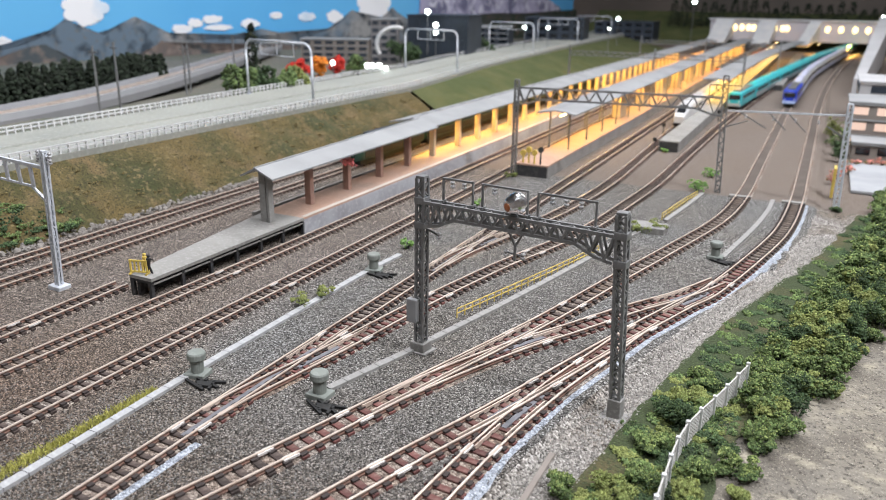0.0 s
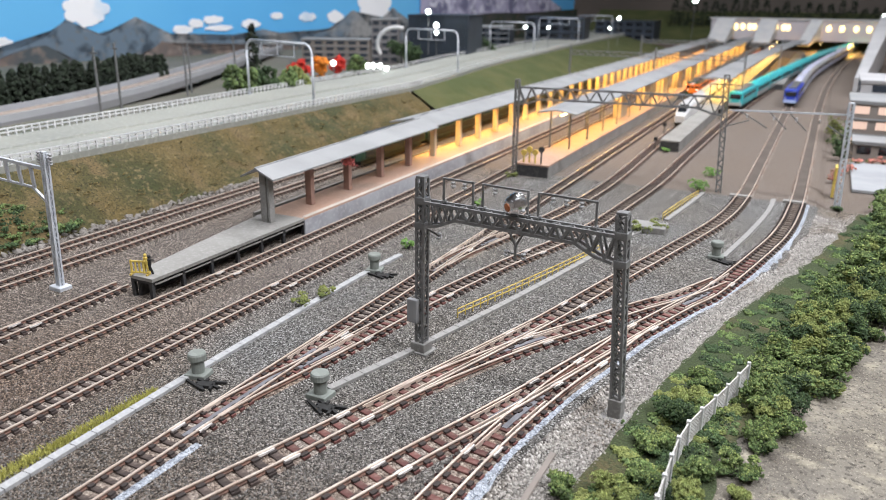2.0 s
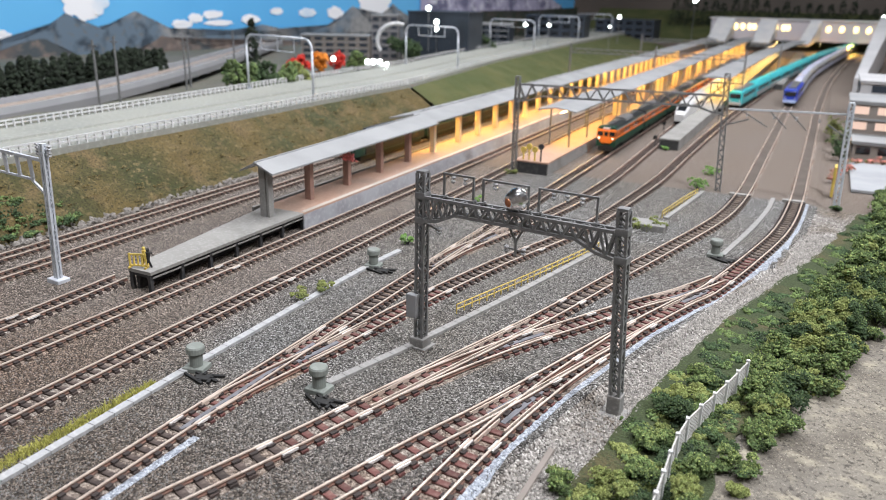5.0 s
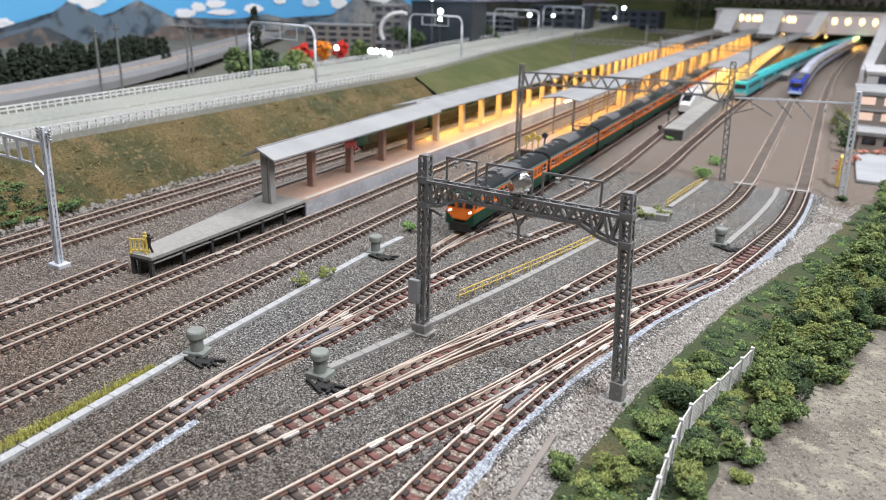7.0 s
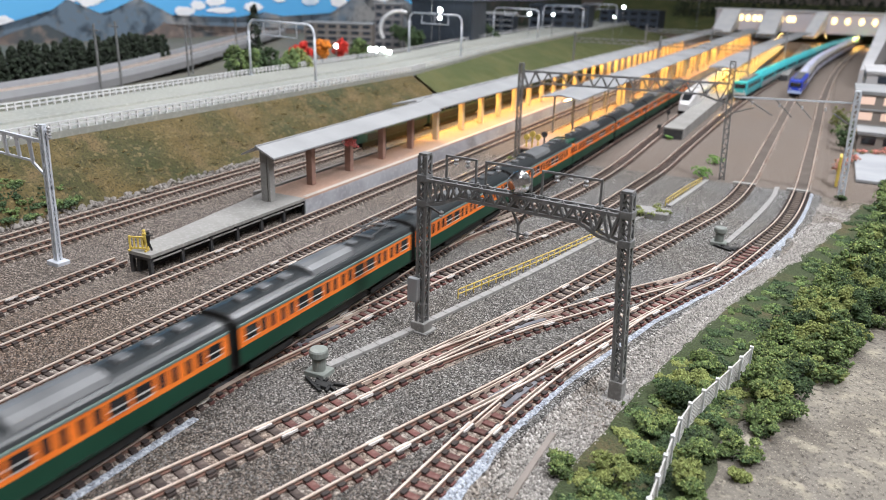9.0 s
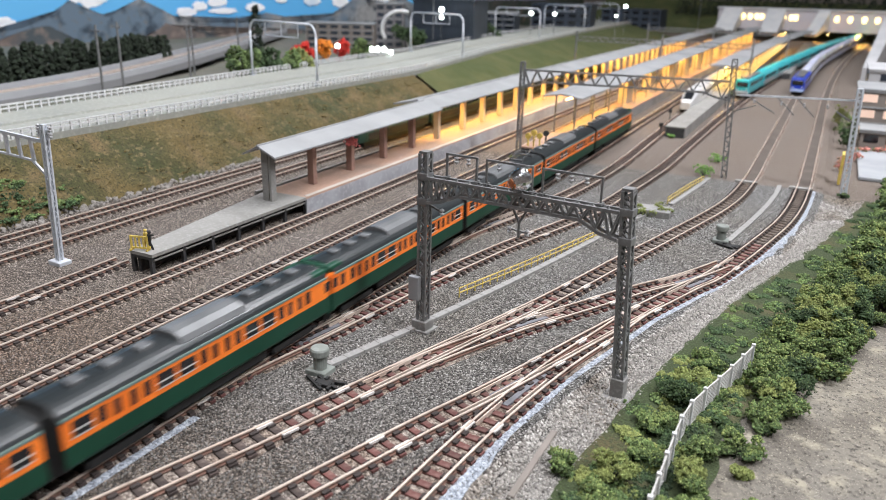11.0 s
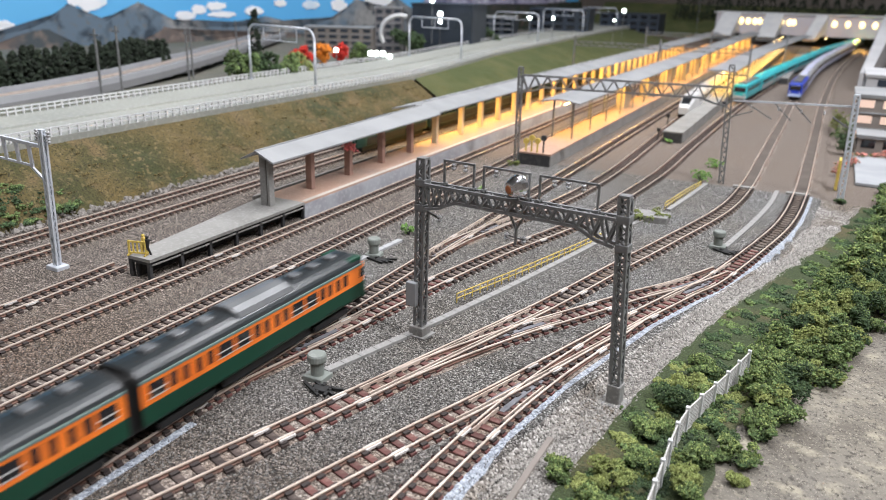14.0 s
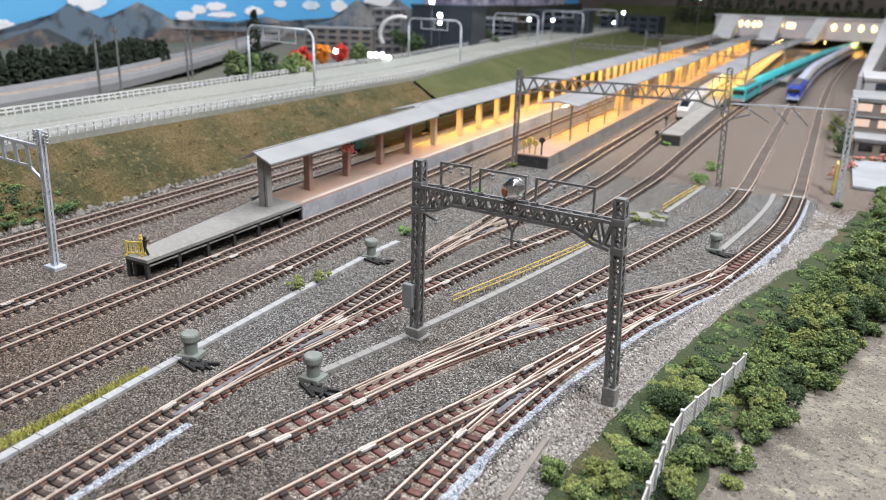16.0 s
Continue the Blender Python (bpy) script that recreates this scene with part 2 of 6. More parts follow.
def sweep(bm, path, profile, closed=True, caps=True):
    """Sweeps a profile of (side, up) along a level path of (x, y, z)."""
    rings = []
    for i, p in enumerate(path):
        a, b = Vector(path[max(i - 1, 0)]), Vector(path[min(i + 1, len(path) - 1)])
        d = b - a
        d.z = 0
        d.normalize()
        side = Vector((d.y, -d.x, 0))
        rings.append([bm.verts.new(Vector(p) + side * u + Vector((0, 0, v))) for u, v in profile])
    k = len(profile)
    for r, s in zip(rings, rings[1:]):
        for j in range(k if closed else k - 1):
            bm.faces.new((r[j], s[j], s[(j + 1) % k], r[(j + 1) % k]))
    if closed and caps:
        bm.faces.new(rings[0][::-1])
        bm.faces.new(rings[-1])


def mesh_of(name, bm, material, smooth=False):
    bmesh.ops.recalc_face_normals(bm, faces=bm.faces)
    me = bpy.data.meshes.new(name)
    for v in bm.verts:
        v.co *= S
    bm.to_mesh(me)
    bm.free()
    me.materials.append(material)
    if smooth:
        for p in me.polygons:
            p.use_smooth = True
    return me


def part(name, bm, material, parent=None, label="", at=None, smooth=False):
    ob = new(name, mesh_of(name, bm, material, smooth))
    if parent:
        ob.parent = parent
    if at:
        ob.location = Vector(at) * S
    if label:
        ob["label"] = label
    return ob


def place(name, me, parent, m):
    ob = new(name, me)
    ob.parent = parent
    ob.matrix_basis = m
    return ob


def thing(name, x, y, z, label, category, group="", kind="", rz=0):
    ob = new(name)
    ob.empty_display_size = 0.01
    ob.matrix_basis = pose(x * S, y * S, z * S, 0, 0, rz)
    return tagged(ob, label, category, group, kind)


def curve_points(pts, step=5.0):
    """Smooth line through (x, y) points, sampled evenly."""
    out = []
    P = [Vector((*p, 0)) for p in pts]
    P = [P[0] * 2 - P[1]] + P + [P[-1] * 2 - P[-2]]
    for a, b, c, d in zip(P, P[1:], P[2:], P[3:]):
        k = max(2, int((c - b).length / 2))
        for i in range(k):
            t = i / k
            out.append(0.5 * (2 * b + (c - a) * t + (2 * a - 5 * b + 4 * c - d) * t * t + (3 * b - a - 3 * c + d) * t ** 3))
    out.append(P[-2])
    res, acc = [out[0]], 0.0
    for p, q in zip(out, out[1:]):
        seg = (q - p).length
        while acc + seg >= step:
            p = p + (q - p) * ((step - acc) / seg)
            res.append(p.copy())
            seg, acc = (q - p).length, 0.0
        acc += seg
    return res

# ---- the large structure ----
BED = -2.6


def ground_height(x, y):
    """Level yard; the ground drops a little beyond the outermost track."""
    edge = np.interp(y, [60, 174, 209, 255, 320, 398, 476, 543, 632, 3000], [-80, -78, -74, -64, -45, -25, -9, 4, 10, 10])
    k = min(max((x - edge + 1) / 5.0, 0), 1)
    return BED - 3.8 * k


def sheet(bm, xs, ys, height):
    rows = [[bm.verts.new((x, y, height(x, y))) for x in xs] for y in ys]
    for r, s in zip(rows, rows[1:]):
        for j in range(len(xs) - 1):
            bm.faces.new((r[j], r[j + 1], s[j + 1], s[j]))


bm = bmesh.new()
xs = [-2600, -1500, -900, -600, -450] + list(range(-420, -110, 30)) + list(range(-110, 90, 5)) + [120, 200, 350]
ys = [40] + list(range(60, 720, 10)) + [800, 900, 1100, 1400, 1800, 2300, 3300]
sheet(bm, xs, ys, lambda x, y: ground_height(x, y) + 0.25 * noise.noise(Vector((x * .05, y * .05, 0))))
ground = tagged(part("ground", bm, M_BALLAST), "grey brown ballast spread over the railway yard", "ground", kind="structure")

# the pale gravel strip and the dry earth beyond it, lying on the board
def strip(name, left, right, material, label, lift, y0, y1, step=6, wob=1.5, category="ground"):
    b = bmesh.new()
    prev = None
    y = y0
    while y <= y1:
        l = np.interp(y, *zip(*left)) + wob * noise.noise(Vector((y * .08, 3.1, 0)))
        r = np.interp(y, *zip(*right)) + wob * noise.noise(Vector((y * .08, 9.7, 0)))
        row = [b.verts.new((l + (r - l) * k / 8, y, ground_height(l + (r - l) * k / 8, y) + lift + .3 * noise.noise(Vector((k * 3, y * .1, 1))))) for k in range(9)]
        if prev:
            for j in range(8):
                b.faces.new((prev[j], prev[j + 1], row[j + 1], row[j]))
        prev = row
        y += step
    return tagged(part(name, b, material, smooth=True), label, category, kind="structure")


G_IN = [(60, -79), (180, -77), (235, -69), (300, -54), (385, -32), (475, -7), (560, 7), (640, 12), (800, 20)]
G_OUT = [(60, -46), (207, -46), (280, -28), (335, -20), (453, 10), (592, 48), (640, 60), (800, 70)]
strip("gravel_strip", [(y, x) for y, x in G_IN], G_OUT, M_GRAVEL, "whitish gravel path beside the outer track", .5, 100, 640)
strip("earth_ground", [(60, -60), (207, -48), (280, -25), (335, -12), (453, 18), (592, 52), (800, 80)], [(60, 340), (800, 340)], M_EARTH, "bare dry earth behind the hedge", .7, 80, 600, wob=3)

# tracks
GAUGE = 4.5
ROUTES = {}
ROUTES["a1"] = [(-408, 60), (-408, 300), (-408, 1500)]
ROUTES["a2"] = [(-379.5, 60), (-380, 300), (-380, 1500)]
ROUTES["b"] = [(-317, 60), (-321, 200), (-324, 262)]
ROUTES["c"] = [(-290, 60), (-288, 160), (-286, 260), (-284.5, 380), (-284, 600), (-284, 1500)]
ROUTES["d"] = [(-247.5, 60), (-246.5, 260), (-246, 450), (-246, 620), (-250, 800), (-252, 1500)]
ROUTES["e"] = [(-186, 60), (-186, 300), (-185, 600), (-185, 900), (-185, 2700)]
ROUTES["f"] = [(-186, 175), (-184, 200), (-176, 245), (-167, 310), (-153, 385), (-138, 443), (-128, 490), (-122, 554), (-115, 655), (-113, 800), (-106, 1100), (-85, 1500), (-40, 2100), (30, 2800)]
ROUTES["ii"] = [(-185, 370), (-182, 400), (-172, 450), (-161, 505), (-154, 570), (-151, 650), (-153, 800), (-156, 1000), (-156, 1500)]
ROUTES["g"] = [(-175, 80), (-158, 136), (-145, 177), (-125, 246), (-104, 320), (-86, 398), (-72, 456), (-51, 552), (-44, 640), (-43, 760), (-42, 1000), (-41, 1250), (-30, 1700), (10, 2300), (70, 2900)]
ROUTES["h"] = [(-140, 85), (-117, 157), (-104, 197), (-91, 234), (-66, 315), (-47, 372), (-36, 402), (-21, 471), (-9, 543), (-4, 632), (-3, 760), (-2, 1000), (-1, 1250), (10, 1700), (40, 2250), (90, 2900)]
ROUTES["x"] = [(-132, 222), (-120, 254), (-104, 290), (-88, 320), (-68, 358), (-50, 388), (-33, 425)]
ROUTES["y"] = [(-60, 335), (-68, 300), (-77, 262), (-84, 220), (-88, 180), (-91, 130), (-92, 80)]
LABELS = dict(a1="weathered track along the foot of the bank", a2="weathered track beside the grassy bank", b="rusty dead-end track at the platform ramp",
              c="brown track along the main platform", d="brown track beside the cable trough", e="track with red brown sleepers that the train runs on",
              f="track branching off at a turnout towards the station", ii="siding branching off towards the station", g="inner main track with a turnout",
              h="outer main track curving along the gravel path", x="crossover track between the two main tracks", y="turnout branch curving along the raised ballast edge")
MAIN = dict(f="e", ii="e", x="g", y="h")
SLEEPER_STEP = 5.0
SPACING = dict(g=1.36, h=1.2, x=1.2, y=1.2, ii=1.1, f=1.1)


M_JOINER = mat("bright_nickel_joiner", (.74, .71, .68), .35, .3)
JOINTS = dict(e=(170, 262, 400), f=(262, 330, 420), g=(168, 205, 300, 350), h=(182, 262, 335, 415), x=(300, 335), y=(205, 290), c=(300,), d=(300,), a1=(150,), b=(200,))


def sleeper_mesh(material, length=14.4):
    b = bmesh.new()
    box(b, -length / 2, length / 2, -1.15, 1.15, -2.9, -1.7, 0.0)
    top = [f for f in b.faces if f.normal.z > .9]
    bmesh.ops.inset_region(b, faces=top, thickness=.22, depth=.18)
    return mesh_of("sleeper", b, material)


def chair_mesh():
    b = bmesh.new()
    for s in (-1, 1):
        for o in (-1, 1):
            cx = s * GAUGE + o * 1.25
            box(b, cx - .8, cx + .8, -1.1, 1.1, -1.75, -.85)
            box(b, cx - .62 + o * .3, cx + .62 + o * .3, -.5, .5, -1.75, -1.1)
    return mesh_of("rail_chair", b, M_CHAIR)


SLEEPER_MESHES = {k: sleeper_mesh(m) for k, m in (("brown", M_SLEEPER), ("red", M_SLEEPER_RED), ("dust", M_SLEEPER_DUST))}
CHAIRS = chair_mesh()


def sample(route):
    return curve_points(ROUTES[route], SLEEPER_STEP * SPACING.get(route, 1.0))


CENTRES = {k: sample(k) for k in ROUTES}


def nearest(p, pts):
    return min((p - q).length for q in pts)


def track(route):
    root = thing("track", 0, 0, 0, LABELS[route], "railway track", kind="structure")
    pts = CENTRES[route]
    main = CENTRES.get(MAIN.get(route))
    gap = [nearest(p, main) if main else 99 for p in pts]
    other = CENTRES["h"] if route == "x" else None
    if other:
        gap = [min(g, nearest(p, other)) for g, p in zip(gap, pts)]
    for s in (-1, 1):
        line = []
        for i, p in enumerate(pts):
            d = (pts[min(i + 1, len(pts) - 1)] - pts[max(i - 1, 0)]).normalized()
            if gap[i] > 0.35:
                line.append((p.x + d.y * s * GAUGE, p.y - d.x * s * GAUGE, -.04 if main else 0))
        b = bmesh.new()
        sweep(b, line, [(-.38, -.5), (.38, -.5), (.38, 0), (-.38, 0)])
        rail = part("rail", b, M_RAIL_TOP, root, "worn bright rail head")
        b = bmesh.new()
        sweep(b, line, [(-.75, -1.75), (.75, -1.75), (.75, -1.5), (.28, -1.3), (.28, -.5), (-.28, -.5), (-.28, -1.3), (-.75, -1.5)])
        part("rail_web", b, M_RAIL, rail, "rusty brown rail web")
    b = bmesh.new()
    low = -.07 if main else 0
    sweep(b, [(p.x, p.y, low) for p, g in zip(pts, gap) if g > 3], [(-7.4, -2.9), (7.4, -2.9), (6.4, -2.2), (-6.4, -2.2)])
    tagged(part("roadbed", b, M_BED, root), "brown dusted ballast bed")
    if route in "gh":
        b = bmesh.new()
        sweep(b, [(p.x, p.y, 0) for p in pts if p.y > 636], [(-3.7, -2.25), (3.7, -2.25), (3.7, -1.2), (-3.7, -1.2)])
        part("infill", b, M_INFILL, root, "dark brown infill between the rails")
    for y in JOINTS.get(route, ()):
        i = min(range(1, len(pts) - 1), key=lambda j: abs(pts[j].y - y))
        d = (pts[i + 1] - pts[i - 1]).normalized()
        for s in (-1, 1):
            for o in (-.75, .75):
                c = pts[i] + Vector((d.y, -d.x, 0)) * (s * GAUGE + o) + d * (s * 2.2)
                b = bmesh.new()
                beam(b, (c.x - d.x * 3.2, c.y - d.y * 3.2, -.75), (c.x + d.x * 3.2, c.y + d.y * 3.2, -.75), .55, .9)
                part("rail_joiner", b, M_JOINER, root, "bright rail joiner")
    far = bmesh.new()
    for i, p in enumerate(pts[:-1]):
        if gap[i] < 6 or p.y < 70:
            continue
        d = pts[i + 1] - p
        ang = math.atan2(d.y, d.x) - math.pi / 2
        m = Matrix.Translation(p * S) @ Matrix.Rotation(ang + radians(random.uniform(-1.2, 1.2)), 4, "Z")
        if p.y < 640:
            red = {"e": 170 < p.y < 280, "f": p.y < 330, "g": 175 < p.y < 330, "h": 150 < p.y < 470, "x": True, "y": True}.get(route, False)
            kind = "red" if red else ("dust" if route in "a1a2cii" or p.y > 380 else "brown")
            k = SPACING.get(route, 1.0)
            sl = place("sleeper", SLEEPER_MESHES[kind], root, m @ Matrix.Diagonal((1, k, 1, 1)))
            place("rail_chair", CHAIRS, sl, Matrix())
        elif p.y < 1500 and route not in "gh":
            u = Vector((math.cos(ang), math.sin(ang), 0))
            beam(far, p - u * 7 + Vector((0, 0, -2.3)), p + u * 7 + Vector((0, 0, -2.3)), 2.3, 1.2)
    if far.verts:
        tagged(part("far_sleeper", far, M_SLEEPER, root), kind="stuff")
    else:
        far.free()


M_INFILL = mat("dark_track_infill", (.075, .060, .050), .9, spots=[(60, (.11, .09, .075), .45, .7)], bump=.4)
M_PLATE = mat("grey_frog_plate", (.15, .15, .165), .65, spots=[(200, (.10, .10, .11), .4, .7)])


def turnout(main, branch, label):
    """Check rails, grey plates and tie bars of one turnout."""
    root = thing("turnout", 0, 0, 0, label, "turnout", kind="structure")
    A, B = CENTRES[main], CENTRES[branch]

    def run(pts, other, lo, hi, side_away, u0, u1, z0, z1, material, name):
        sel = []
        for i, p in enumerate(pts[1:-1], 1):
            q = min(other, key=lambda c: (c - p).length)
            g = (q - p).length
            if lo <= g <= hi and p.y < 640:
                d = (pts[i + 1] - pts[i - 1]).normalized()
                n = Vector((d.y, -d.x, 0))
                s = 1 if (q - p).dot(n) < 0 else -1
                sel.append(((p.x, p.y, 0), s if side_away else -s))
        if len(sel) < 3:
            return
        s = sel[len(sel) // 2][1]
        most = 6 if name != "point_blade" else 9
        if len(sel) > most:
            k0 = (len(sel) - most) // 2
            sel = sel[k0:k0 + most]
        b = bmesh.new()
        sweep(b, [p for p, _ in sel], [(s * u0, z0), (s * u1, z0), (s * u1, z1), (s * u0, z1)])
        part(name, b, material, root)
    for P, Q in ((A, B), (B, A)):
        run(P, Q, 6.5, 13, True, 2.6, 3.1, -1.7, .02, M_RAIL_TOP, "check_rail")
        run(P, Q, 9.5, 15, False, 2.4, 2.9, -1.7, .03, M_RAIL_TOP, "wing_rail")
        run(P, Q, 6.0, 11.5, False, .2, 2.4, -2.3, -1.3, M_PLATE, "frog_plate")
        run(P, Q, .4, 2.2, True, 3.1, 3.45, -1.7, -.1, M_RAIL_TOP, "point_blade")


def pale_shoulder():
    """The pale grit shoulder outside the curved outer track."""
    b = bmesh.new()
    line = [(p.x, p.y, 0) for p in CENTRES["y"][::-1] if p.y < 315] + [(p.x, p.y, 0) for p in CENTRES["h"] if 330 < p.y < 640]
    sweep(b, line, [(6.9, -2.3), (9.0, -2.4), (14.6, -6.6), (6.9, -6.6)])
    # a second pale fringe beside the train's track
    sweep(b, [(p.x, p.y, 0) for p in CENTRES["e"] if 100 < p.y < 168], [(7.0, -2.3), (9.6, -2.4), (11.5, -3.2), (7.0, -3.2)])
    tagged(part("ballast_shoulder", b, M_SIDE), "pale blue grey grit shoulder of the outer track", "ballast", kind="structure")


# grassy bank and expressway
BANK_FOOT = [(60, -428), (300, -429), (600, -424), (1000, -420), (1600, -440), (2600, -470)]
DECK_IN = [(60, -479), (850, -472), (1050, -500), (1258, -533), (1986, -594), (2900, -650)]
DECK_OUT = [(60, -574), (373, -583), (683, -604), (1073, -623), (1295, -659), (2000, -730), (2900, -790)]
DECK_Z = 40


def lerp_y(table, y):
    return float(np.interp(y, *zip(*table)))


def bank(name, y0, y1, material, label):
    b = bmesh.new()
    prev = None
    for i in range(int((y1 - y0) / 6) + 1):
        y = y0 + 6 * i
        f, t = lerp_y(BANK_FOOT, y), lerp_y(DECK_IN, y) - 1
        row = []
        for k in range(15):
            u = k / 14
            n1 = noise.noise(Vector((y * .03, u * 4, 2))) * 4 + noise.noise(Vector((y * .15, u * 14, 5))) * 2.2
            edge = math.sin(math.pi * u)
            row.append(b.verts.new((f + (t - f) * u + n1 * edge, y, BED + (DECK_Z - 4 - BED) * (u ** 0.85) + n1 * edge * .6)))
        if prev:
            for j in range(14):
                b.faces.new((prev[j], row[j], row[j + 1], prev[j + 1]))
        prev = row
    tagged(part(name, b, material, smooth=True), label, "embankment", kind="structure")


def expressway():
    root = thing("expressway", 0, 0, 0, "pale concrete elevated road with low guard rails", "road", kind="structure")
    ys = list(range(60, 1000, 20)) + list(range(1000, 2900, 60))
    b = bmesh.new()
    ring = []
    for y in ys:
        i, o = lerp_y(DECK_IN, y), lerp_y(DECK_OUT, y)
        ring.append([b.verts.new((x, y, z)) for x, z in ((i, DECK_Z - 6), (i, DECK_Z), (o, DECK_Z), (o, DECK_Z - 6))])
    for r, s in zip(ring, ring[1:]):
        for j in range(4):
            b.faces.new((r[j], s[j], s[(j + 1) % 4], r[(j + 1) % 4]))
    part("deck", b, M_EXPWAY, root)
    lines = dict(near=lambda y: lerp_y(DECK_IN, y) - 2, middle=lambda y: .5 * lerp_y(DECK_IN, y) + .5 * lerp_y(DECK_OUT, y) , far=lambda y: lerp_y(DECK_OUT, y) + 2)
    for key, fn in lines.items():
        if key == "middle":
            b = bmesh.new()
            sweep(b, [(fn(y), y, DECK_Z) for y in ys], [(-1.5, 0), (1.5, 0), (1.0, 1.6), (-1.0, 1.6)])
            part("median_kerb", b, M_EXPWAY, root)
            continue
        rail = None
        for h in (3.0, 6.0):
            b = bmesh.new()
            sweep(b, [(fn(y), y, DECK_Z + h) for y in ys], [(-.5, -.6), (.5, -.6), (.5, .6), (-.5, .6)])
            p = part("guard_rail", b, M_WHITE, root)
            rail = rail or p
        post = bmesh.new()
        box(post, -.7, .7, -.7, .7, 0, 6.2)
        me = mesh_of("rail_post", post, M_WHITE)
        y = 70
        while y < 900:
            place("rail_post", me, root, pose(fn(y) * S, y * S, DECK_Z * S))
            y += 7.5


def road_arch(y, label):
    """A white portal frame over the road."""
    i = lerp_y(DECK_IN, y) - 8
    o = lerp_y(DECK_OUT, y + 34) + 6
    root = thing("road_portal", (i + o) / 2, y + 17, DECK_Z, label, "road portal", "portals over the road", rz=math.degrees(math.atan2(-34, i - o)))
    w = math.hypot(i - o, 34) / 2
    top, r = 62, 12
    path = [(w, 0), (w, top - r)] + [(w - r + r * math.cos(a), top - r + r * math.sin(a)) for a in (math.pi * k / 16 for k in range(1, 9))]
    path += [(-x, z) for x, z in path[::-1]]
    b = bmesh.new()
    for (x0, z0), (x1, z1) in zip(path, path[1:]):
        rod(b, (x0, 0, z0), (x1, 0, z1), 1.3, n=8)
    part("frame", b, M_PALEMETAL, root, smooth=True)
    for x in (-w * .5, 0, w * .5):
        b = bmesh.new()
        rod(b, (x, 0, top), (x, 0, top - 15), .7, n=6)
        part("hanger", b, M_PALEMETAL, root)
    b = bmesh.new()
    rod(b, (-w * .5, 0, top - 15), (w * .5, 0, top - 15), .6, n=6)
    part("lower_bar", b, M_PALEMETAL, root)
    for s in (-1, 1):
        b = bmesh.new()
        box(b, s * w - 2, s * w + 2, -2, 2, 0, 2)
        part("base", b, M_PALEMETAL, root)




# ---- foliage ----
_g = (1 + 5 ** .5) / 2
ICO_V = np.array([(-1, _g, 0), (1, _g, 0), (-1, -_g, 0), (1, -_g, 0), (0, -1, _g), (0, 1, _g), (0, -1, -_g), (0, 1, -_g), (_g, 0, -1), (_g, 0, 1), (-_g, 0, -1), (-_g, 0, 1)]) / 1.902
ICO_F = np.array([(0, 11, 5), (0, 5, 1), (0, 1, 7), (0, 7, 10), (0, 10, 11), (1, 5, 9), (5, 11, 4), (11, 10, 2), (10, 7, 6), (7, 1, 8), (3, 9, 4), (3, 4, 2), (3, 2, 6), (3, 6, 8), (3, 8, 9), (4, 9, 5), (2, 4, 11), (6, 2, 10), (8, 6, 7), (9, 8, 1)])
OCT_V = np.array([(1, 0, 0), (-1, 0, 0), (0, 1, 0), (0, -1, 0), (0, 0, 1), (0, 0, -1)], float)
OCT_F = np.array([(0, 2, 4), (2, 1, 4), (1, 3, 4), (3, 0, 4), (2, 0, 5), (1, 2, 5), (3, 1, 5), (0, 3, 5)])
rng = np.random.default_rng(7)


def scatter_mesh(name, centres, radii, material, shape=(ICO_V, ICO_F), rough=.35):
    V, F = shape
    k = len(centres)
    v = V[None] * (1 + rng.uniform(-rough, rough, (k, len(V), 3))) * np.asarray(radii)[:, None, None]
    a = rng.uniform(0, 6.28, k)
    c, s = np.cos(a)[:, None], np.sin(a)[:, None]
    v = np.stack([v[..., 0] * c - v[..., 1] * s, v[..., 0] * s + v[..., 1] * c, v[..., 2]], -1)
    v = (v + np.asarray(centres)[:, None]) * S
    f = (F[None] + np.arange(k)[:, None, None] * len(V)).reshape(-1, 3)
    me = bpy.data.meshes.new(name)
    me.from_pydata(v.reshape(-1, 3).tolist(), [], f.tolist())
    me.materials.append(material)
    return me


def crown_points(rx, ry, h, lumps, count):
    """Points over a heap of lumps, denser at the outside."""
    out = []
    heaps = [(rng.uniform(-.7, .7) * rx, rng.uniform(-.7, .7) * ry, rng.uniform(.18, .70) * h, rng.uniform(.18, .46)) for _ in range(lumps)] + [(0, 0, h * .28, .52)]
    for _ in range(count):
        cx, cy, cz, r = heaps[rng.integers(len(heaps))]
        d = rng.normal(size=3)
        d /= np.linalg.norm(d)
        d[2] = abs(d[2]) if rng.random() < .8 else d[2]
        k = r * (rng.uniform(.72, 1.05) if rng.random() < .8 else rng.uniform(1.0, 1.28))
        p = np.array([cx + d[0] * rx * k, cy + d[1] * ry * k, cz + d[2] * h * .5 * k * 1.2])
        if p[2] > .2:
            out.append(p)
    return np.array(out)


